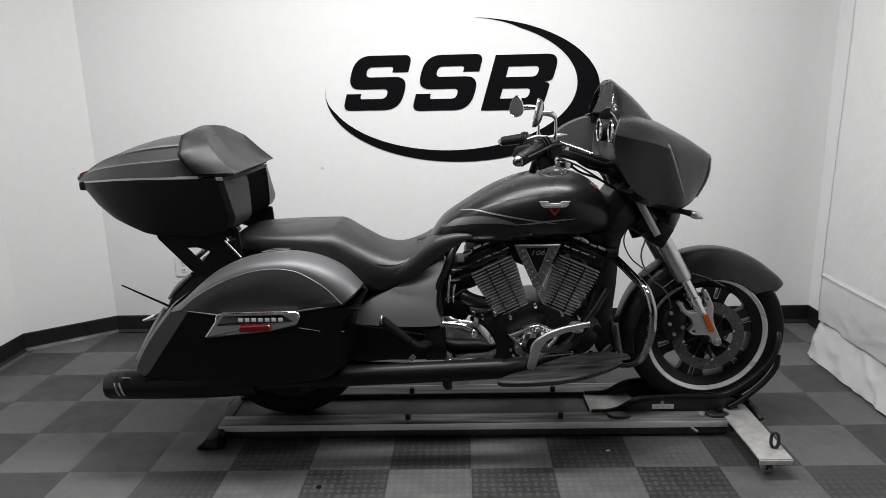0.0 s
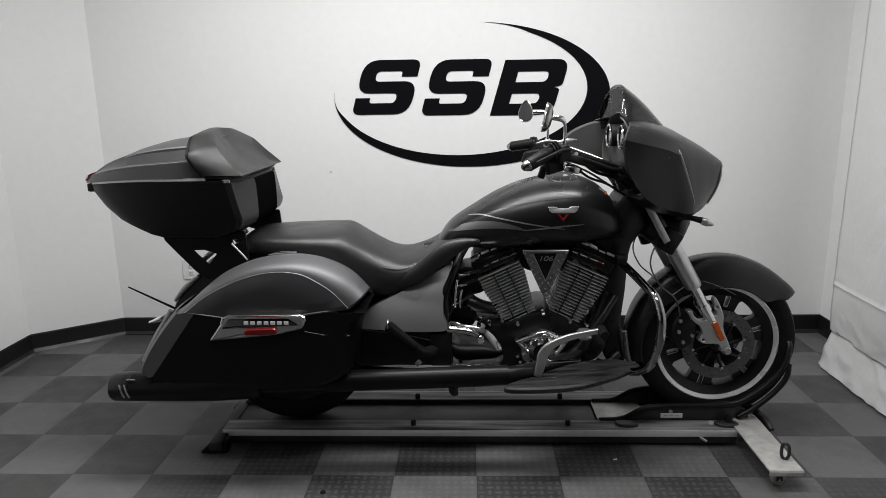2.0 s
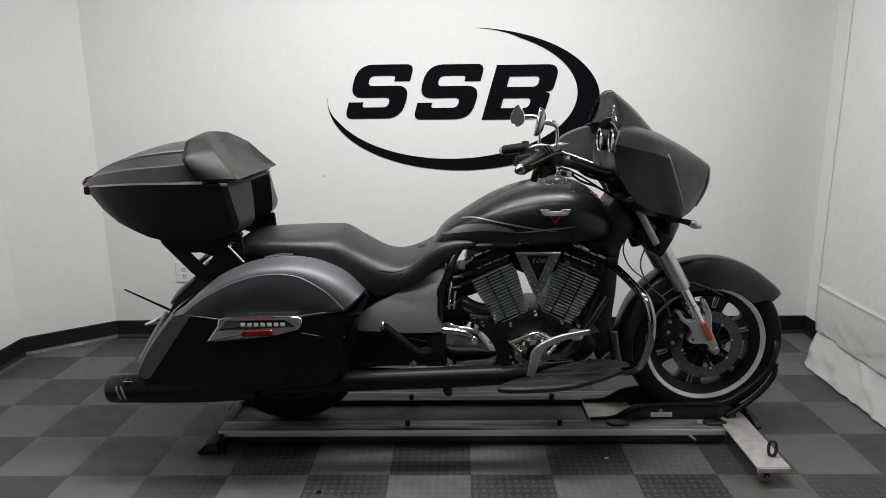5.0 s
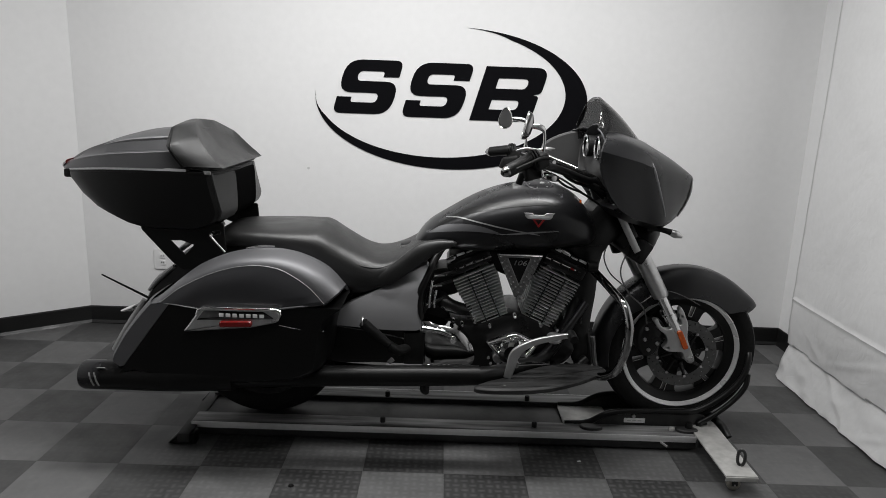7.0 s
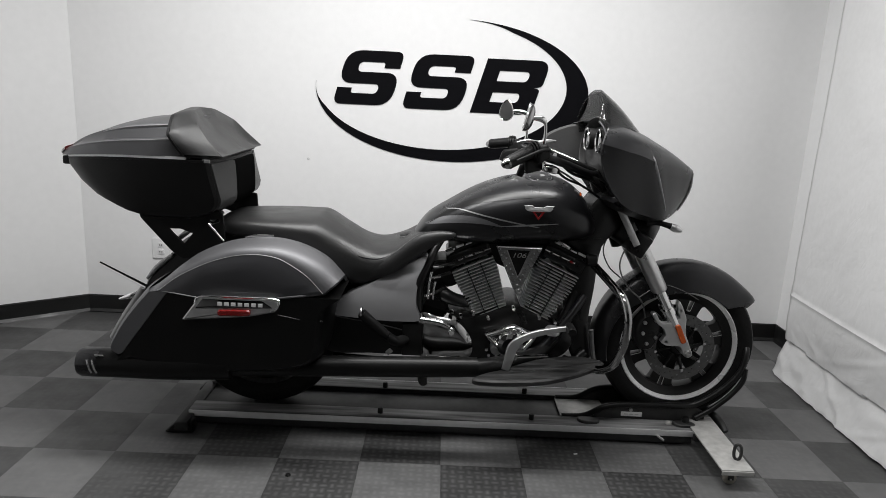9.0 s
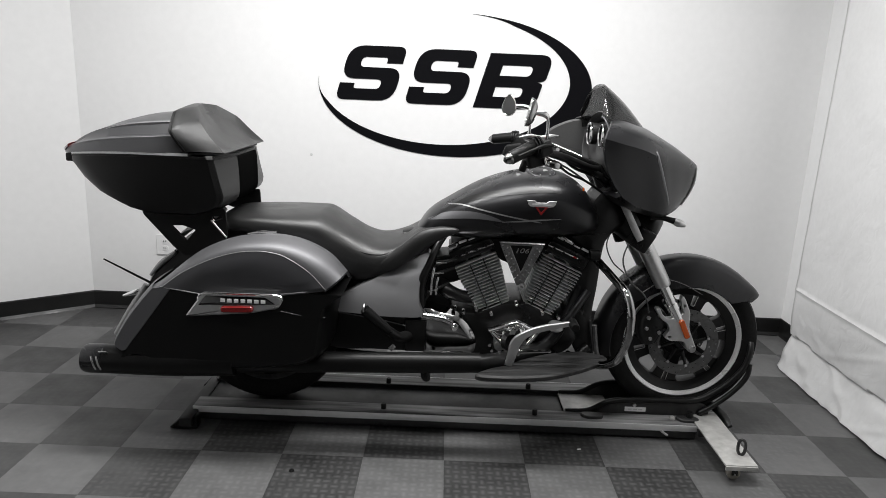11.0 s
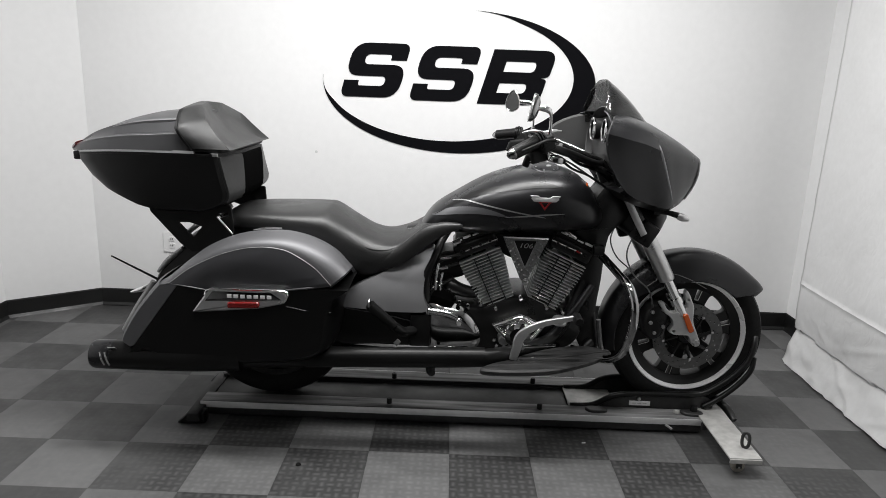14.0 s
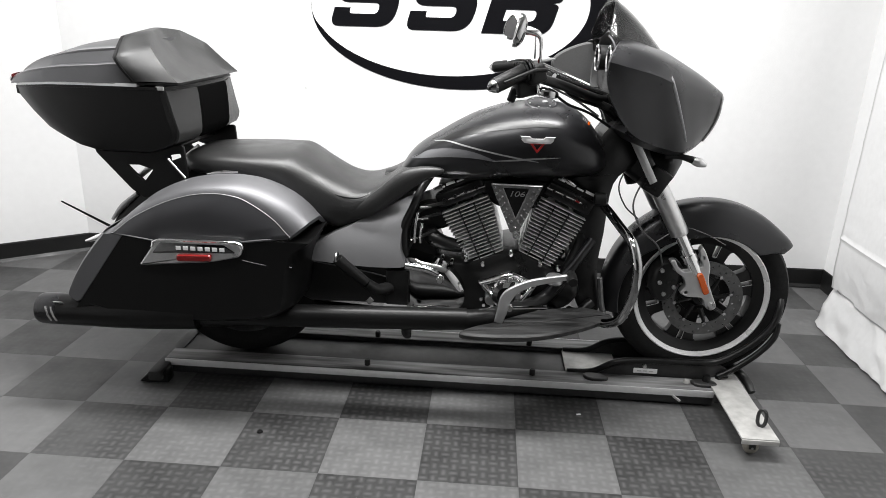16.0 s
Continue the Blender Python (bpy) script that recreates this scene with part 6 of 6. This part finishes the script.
for s in (-1, 1):
    end = lambda x, y, z: (x - 0.025, s * y, z - 0.014 - (0.30 * (x - 0.19) if s > 0 else 0.0))
    grip = part("grip", tube([end(0.285, 0.380, 1.200), end(0.275, 0.385, 1.196), end(0.20, 0.428, 1.160)], [0.0255, 0.0232, 0.0225], 18, 4), M_RUBBER, handlebar, "black rubber grip with a chrome end")
    part("grip_end", tube([end(0.202, 0.427, 1.161), end(0.193, 0.432, 1.157), end(0.183, 0.437, 1.153)], [0.0205, 0.018, 0.011], 16, 4), M_DIMCHROME, grip, "chrome grip end")
    part("grip_screw", tube([end(0.184, 0.4365, 1.1535), end(0.180, 0.439, 1.1515)], 0.006, 10), M_ENGINE, grip)
    pod = part("switch_pod", moved(box(0.058, 0.054, 0.056, (0, 0, 0), 0.014, seg=3), Matrix.Translation(end(0.312, 0.365, 1.192)) @ Matrix.Rotation(radians(-s * 30), 4, "Z") @ Matrix.Rotation(radians(-20), 4, "Y")), M_TEXBLACK, handlebar, "black switch housing")
    for k in range(3):
        part("switch_ring", tube([end(0.280 + 0.009 * k, 0.382 - 0.004 * k, 1.1975 + 0.003 * k), end(0.285 + 0.009 * k, 0.380 - 0.004 * k, 1.199 + 0.003 * k)], 0.0325 - 0.002 * abs(k - 1), 18), M_RUBBER, pod, "ribbed black collar")
    part("switch_block", moved(box(0.076, 0.040, 0.052, (0, 0, 0), 0.012, seg=3), Matrix.Translation(end(0.292, 0.352, 1.152)) @ Matrix.Rotation(radians(-s * 25), 4, "Z") @ Matrix.Rotation(radians(-12), 4, "Y")), M_TEXBLACK, pod, "black switch block")
    part("thumb_rest", moved(box(0.024, 0.022, 0.044, (0, 0, 0), 0.007, seg=3), Matrix.Translation(end(0.254, 0.362, 1.130)) @ Matrix.Rotation(radians(18), 4, "Y")), M_TEXBLACK, pod, "small black trigger under the grip")
    part("block_edge", tube([end(0.262, 0.376, 1.130), end(0.295, 0.366, 1.127), end(0.326, 0.350, 1.133)], 0.0016, 6), M_STEEL, pod)
    for k in range(3):
        part("switch_key", moved(box(0.012, 0.006, 0.009, (0, 0, 0), 0.002), Matrix.Translation(end(0.296 + 0.014 * k, 0.392 - 0.008 * k, 1.182 + 0.004 * k)) @ Matrix.Rotation(radians(-s * 30), 4, "Z")), M_POD, pod)
    part("switch", box(0.020, 0.016, 0.014, end(0.290, 0.362, 1.224), 0.003), M_RED if s < 0 else M_TEXBLACK, pod, "small red switch" if s < 0 else "")
    if s < 0:
        part("lever_perch", tube([end(0.233, 0.345, 1.224), end(0.270, 0.336, 1.230), end(0.310, 0.325, 1.226), end(0.343, 0.312, 1.230), end(0.375, 0.30, 1.232)], [0.002, 0.0065, 0.006, 0.008, 0.002], 10), M_ALU, handlebar, "silver lever perch")
    part("master_cylinder", moved(lathe([(0, 0.012), (0.020, 0.012), (0.024, 0.010), (0.033, 0.008), (0.036, 0.002), (0.034, -0.010), (0.024, -0.014), (0, -0.014)], 28, "z"), Matrix.Translation((0.328, s * 0.352, 1.126)) @ Matrix.Rotation(radians(12), 4, "Y")), M_DIMCHROME, handlebar, "round chrome fluid cup")
    part("lever", tube([end(0.345, 0.375, 1.205), end(0.31, 0.41, 1.204), end(0.27, 0.44, 1.190), end(0.225, 0.462, 1.172)], [0.006, 0.006, 0.005, 0.004], 10), M_TEXBLACK, handlebar, "slim black lever")
    part("lever_tip", tube([(0.296, s * 0.370, 1.156), (0.299, s * 0.376, 1.140), (0.303, s * 0.378, 1.126), (0.309, s * 0.378, 1.120)], [0.004, 0.004, 0.005, 0.006], 10), M_CHROME if s < 0 else M_TEXBLACK, handlebar, "chrome lever end" if s < 0 else "")
    part("cable", tube([(0.335, s * 0.345, 1.135), (0.40, s * 0.27, 1.085), (0.48, s * 0.19, 1.05), (0.56, s * 0.13, 1.0)], 0.0045, 8), M_RUBBER, handlebar)
    part("cable", tube([(0.365, s * 0.32, 1.160), (0.43, s * 0.25, 1.118), (0.50, s * 0.19, 1.09), (0.57, s * 0.15, 1.05)], 0.0035, 8), M_TEXBLACK, handlebar)
    part("clamp_block", moved(box(0.05, 0.03, 0.022, (0, 0, 0), 0.006), Matrix.Translation((0.525, s * 0.16, 1.075)) @ Matrix.Rotation(radians(25), 4, "Y")), M_TEXBLACK, handlebar)
    part("bar_riser", tube([(0.57, s * 0.055, 1.06), (0.565, s * 0.055, 1.10)], 0.022, 14), M_CHROME, handlebar)
    part("cable", tube([(0.36, s * 0.33, 1.150), (0.43, s * 0.24, 1.100), (0.52, s * 0.15, 1.065), (0.58, s * 0.10, 1.02)], 0.006, 8), M_RUBBER, handlebar)
    # long highlight on the black bar, modelled as a chrome tube
    part("bar_sleeve", tube([(0.352, s * 0.290, 1.168), (0.42, s * 0.225, 1.145), (0.49, s * 0.16, 1.120), (0.555, s * 0.105, 1.094)], 0.0085, 12), M_BARCHROME, handlebar, "bright tube that draws the highlight along the bar")
    far = 0.028 if s > 0 else 0.0
    mirror = part("mirror", tube([(0.298 + far, s * 0.362, 1.165), (0.300 + far, s * 0.372, 1.225), (0.298 + far, s * 0.382, 1.272), (0.284 + far, s * 0.390, 1.292), (0.252, s * 0.399, 1.297)], [0.0062, 0.0055, 0.0055, 0.0105, 0.008], 12), M_CHROME, bike, "teardrop mirror on a chrome stem")
    part("stem_nut", tube([(0.298 + far, s * 0.362, 1.168), (0.299 + far, s * 0.364, 1.182)], 0.010, 10), M_CHROME, mirror)
    wide = 0.78 if s > 0 else 1.0
    turn = Matrix.Translation((0.235, s * 0.40, 1.297)) @ Matrix.Rotation(radians(-5 if s < 0 else 74), 4, "Z") @ Matrix.Rotation(radians(12), 4, "Y") @ Matrix.Diagonal((1, wide, 1, 1))
    shell = bmesh.new()
    rows = []
    for d, k in ((-0.006, 0.96), (-0.004, 1.0), (0.004, 0.97), (0.012, 0.80), (0.018, 0.5), (0.020, 0.12)):
        rows.append([(d, 0.040 * k * math.cos(a) * (1 - 0.30 * math.sin(a)), 0.048 * k * math.sin(a)) for a in (2 * math.pi * i / 32 for i in range(32))])
    skin(shell, rows)
    part("mirror_shell", moved(shell, turn), M_BARCHROME, mirror, "dark chrome mirror shell")
    rim_ring = [(-0.006, 0.038 * math.cos(a) * (1 - 0.30 * math.sin(a)), 0.046 * math.sin(a)) for a in (2 * math.pi * i / 32 for i in range(33))]
    part("mirror_rim", moved(tube(rim_ring, 0.0030, 8, 1, caps=False), turn), M_CHROME, mirror, "chrome mirror rim")
    glass = bmesh.new()
    skin(glass, [[(d, 0.034 * math.cos(a) * (1 - 0.30 * math.sin(a)), 0.042 * math.sin(a)) for a in (2 * math.pi * i / 32 for i in range(32))] for d in (-0.0075, -0.0055)])
    part("mirror_glass", moved(glass, turn), M_MIRROR, mirror, "mirror glass", angle=20)


# ---- the dolly under the motorcycle ----
dolly = thing("motorcycle_dolly", (0, BIKE_Y, 0), "steel motorcycle dolly with zinc side rails, black channel and swivel casters", "motorcycle dolly")
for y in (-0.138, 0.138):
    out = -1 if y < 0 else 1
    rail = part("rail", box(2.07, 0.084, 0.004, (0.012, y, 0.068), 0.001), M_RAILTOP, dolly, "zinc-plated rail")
    # dark bar added in place of the shade under the rail
    part("rail_frame", box(2.03, 0.030, 0.034, (0.012, y + out * 0.022, 0.027), 0.003), M_CHANNEL, rail, "dark bar that stands in for the shade under the rail")
    part("rail_flange", box(2.07, 0.004, 0.026, (0.012, y + out * 0.0445, 0.057), 0.0012), M_SILVERPLATE, rail)
    for x in (-0.253, 0.37):
        part("rail_knob", lathe([(0, 0.093), (0.008, 0.093), (0.011, 0.089), (0.011, 0.0705), (0, 0.0705)], 12, "z", (x, y + (0.0 if y < 0 else -0.03), 0)), M_RUBBER, dolly, "black rubber knob")
part("channel", box(2.06, 0.196, 0.006, (0.012, 0, 0.050), 0.001), M_CHANNEL, dolly, "black steel wheel channel")
for y in (-0.096, 0.096):
    part("channel_wall", box(2.06, 0.004, 0.040, (0.012, y, 0.043), 0.001), M_CHANNEL, dolly)
part("rear_crossbar", box(0.05, 0.46, 0.036, (-1.025, -0.04, 0.040), 0.006), M_CHANNEL, dolly, "black rear crossbar")
part("front_crossbar", box(0.05, 0.40, 0.030, (1.05, 0.0, 0.046), 0.006), M_CHANNEL, dolly)
plate_ob = part("front_plate", box(0.118, 0.42, 0.007, (1.080, -0.275, 0.0745), 0.002), M_RAIL, dolly, "zinc cross plate")
part("plate_lip", box(0.118, 0.005, 0.016, (1.080, -0.4865, 0.066), 0.001), M_RAIL, plate_ob)
part("strap_arm", tube([(1.10, 0.04, 0.085), (1.15, -0.01, 0.080), (1.18, -0.07, 0.060), (1.19, -0.11, 0.035)], [0.020, 0.018, 0.018, 0.014], 10), M_CHANNEL, dolly, "black steel arm")


def caster(x, y):
    c = part("caster", lathe([(0.008, -0.011), (0.020, -0.011), (0.0245, -0.008), (0.0255, 0.0), (0.0245, 0.008), (0.020, 0.011), (0.008, 0.011)], 24, "y", (x, y, 0.026)), M_BRASS, dolly, "small swivel caster")
    for s in (-1, 1):
        part("caster_fork", box(0.022, 0.003, 0.040, (x, y + s * 0.015, 0.042), 0.001), M_CHANNEL, c)
    part("caster_top", box(0.040, 0.040, 0.004, (x, y, 0.0625), 0.001), M_CHANNEL, c)
    part("caster_axle", tube([(x, y - 0.018, 0.026), (x, y + 0.018, 0.026)], 0.004, 8), M_STEEL, c)


for x, y in ((1.07, -0.445), (1.07, 0.14)):
    caster(x, y)
for y in (-0.225, 0.16):
    foot = pillow(rounded([(-1.100, 0.004, 0.012), (-1.060, 0.0, 0.006), (-0.985, 0.004, 0.004), (-0.985, 0.052, 0.004), (-1.050, 0.050, 0.010)]), [(-0.026, 0.003), (-0.022, 0.0), (0.022, 0.0), (0.026, 0.003)])
    part("rear_foot", foot, M_BLACK, dolly, "black rear foot").location.y = y
ring = [(1.105 + 0.011 * math.cos(a), -0.41 - 0.006 * math.cos(a), 0.110 + 0.030 * math.copysign(abs(math.sin(a)) ** 0.7, math.sin(a))) for a in (2 * math.pi * k / 20 for k in range(21))]
part("pull_ring", tube(ring, 0.006, 8, 1, caps=False), M_CHANNEL, dolly, "black pull ring")
part("plate_knob", lathe([(0, 0.096), (0.009, 0.096), (0.012, 0.090), (0.012, 0.078), (0, 0.078)], 12, "z", (1.064, -0.095, 0)), M_RUBBER, dolly)
for x in (0.605, 1.0):
    pad = part("hold_down", pillow(smooth_loop([(x - 0.045, -0.02), (x - 0.02, -0.03), (x + 0.03, -0.026), (x + 0.045, 0.0), (x + 0.02, 0.014), (x - 0.03, 0.01)], 4), [(0.0, 0.0), (0.009, 0.0), (0.012, 0.003)]), M_CHANNEL, dolly, "black hold-down pad")
    pad.matrix_basis = Matrix.Translation((0, -0.145, 0.0705)) @ Matrix.Rotation(radians(90), 4, "X")
part("rail_bolt", lathe([(0, 0.082), (0.008, 0.082), (0.012, 0.078), (0.013, 0.0705), (0, 0.0705)], 12, "z", (0.94, -0.128, 0)), M_RAIL, dolly, "domed bolt")
part("rail_knob", lathe([(0, 0.104), (0.012, 0.104), (0.015, 0.097), (0.015, 0.0705), (0, 0.0705)], 12, "z", (1.01, -0.128, 0)), M_RUBBER, dolly)
part("bolt_stub", tube([(0.88, -0.188, 0.045), (0.905, -0.195, 0.030)], 0.005, 8), M_STEEL, dolly)

# wheel chock on the dolly
chock = thing("wheel_chock", (0, BIKE_Y, 0.053), "black tubular wheel chock holding the front tyre on the dolly", "wheel chock")
part("base_plate", box(0.20, 0.17, 0.006, (0.60, 0.0, 0.010), 0.002), M_RAIL, chock, "worn bare steel plate")
for s in (-1, 1):
    side = smooth_loop([(0.50, 0.003), (0.60, 0.012), (0.68, 0.055), (0.80, 0.072), (1.00, 0.070), (1.06, 0.075), (1.10, 0.05), (1.08, 0.006), (0.90, 0.003), (0.70, 0.003)], 4)
    p = part("side_plate", pillow(side, [(s * 0.078, 0.002), (s * 0.080, 0.0), (s * 0.088, 0.0), (s * 0.090, 0.002)]), M_CHANNEL, chock, "black steel side plate")
    part("top_tube", tube([(0.505, s * 0.088, 0.012), (0.60, s * 0.088, 0.020), (0.685, s * 0.088, 0.064), (0.80, s * 0.088, 0.078), (1.00, s * 0.088, 0.082), (1.07, s * 0.09, 0.098), (1.16, s * 0.092, 0.165), (1.225, s * 0.088, 0.245), (1.247, s * 0.07, 0.32), (1.25, s * 0.03, 0.355), (1.25, 0.0, 0.36)], 0.0125, 12), M_BLACK, chock, "bent black steel tube")
    part("brace_tube", tube([(1.06, s * 0.10, 0.035), (1.12, s * 0.10, 0.075), (1.19, s * 0.10, 0.140), (1.235, s * 0.098, 0.205), (1.243, s * 0.092, 0.26)], 0.011, 12), M_BLACK, chock)
    if s < 0:
        tag = part("tag", box(0.088, 0.002, 0.020, (0.795, s * 0.0915, 0.036), 0.0006), M_WHITE, p, "small white printed tag")
        for k in range(3):
            part("bar", box(0.016, 0.001, 0.004, (0.772 + 0.022 * k, s * 0.0928, 0.036)), M_STEEL, tag)
        part("plate_bolt", lathe([(0, s * 0.098), (0.007, s * 0.098), (0.008, s * 0.09), (0, s * 0.09)], 10, "y", (0.79, 0, 0.056)), M_STEEL, p)
part("cross_pin", tube([(0.98, -0.085, 0.02), (0.98, 0.085, 0.02)], 0.012, 12), M_CHANNEL, chock)

# litter on the floor
litter = part("litter", box(0.016, 0.006, 0.003, (0, 0, 0.0016), 0.001), M_WHITE)
litter.matrix_world = pose(0.532, 0.118, 0.0, 0, 0, 15)
tagged(litter, "tiny white scrap of paper on the floor tile", "scrap")
chip = part("chip", lathe([(0, 0.006), (0.008, 0.005), (0.011, 0.0)], 9, "z"), M_RUBBER)
chip.matrix_world = pose(-0.549, -0.113, 0.0)
tagged(chip, "small black rubber crumb on the floor tile", "crumb")


# ---- floor tiles ----
def tile_mesh(name, mat):
    bm = box(0.3049, 0.3049, 0.014, (0, 0, -0.007), 0.0003, seg=1)
    me = bpy.data.meshes.new(name)
    bm.to_mesh(me)
    bm.free()
    me.materials.append(mat)
    return me


TILE = 0.305
TILE_MESHES = [tile_mesh("tile", M_TILE_LIGHT), tile_mesh("tile", M_TILE_DARK)]
for i in range(-9, 7):
    for j in range(-14, 6):
        x, y = (i + 0.5) * TILE, (j + 0.5) * TILE
        if x < -2.6 or y > 1.6:
            continue
        t = new("tile", TILE_MESHES[(i + j) % 2])
        t.parent, t.location = floor, (x, y, 0.0)
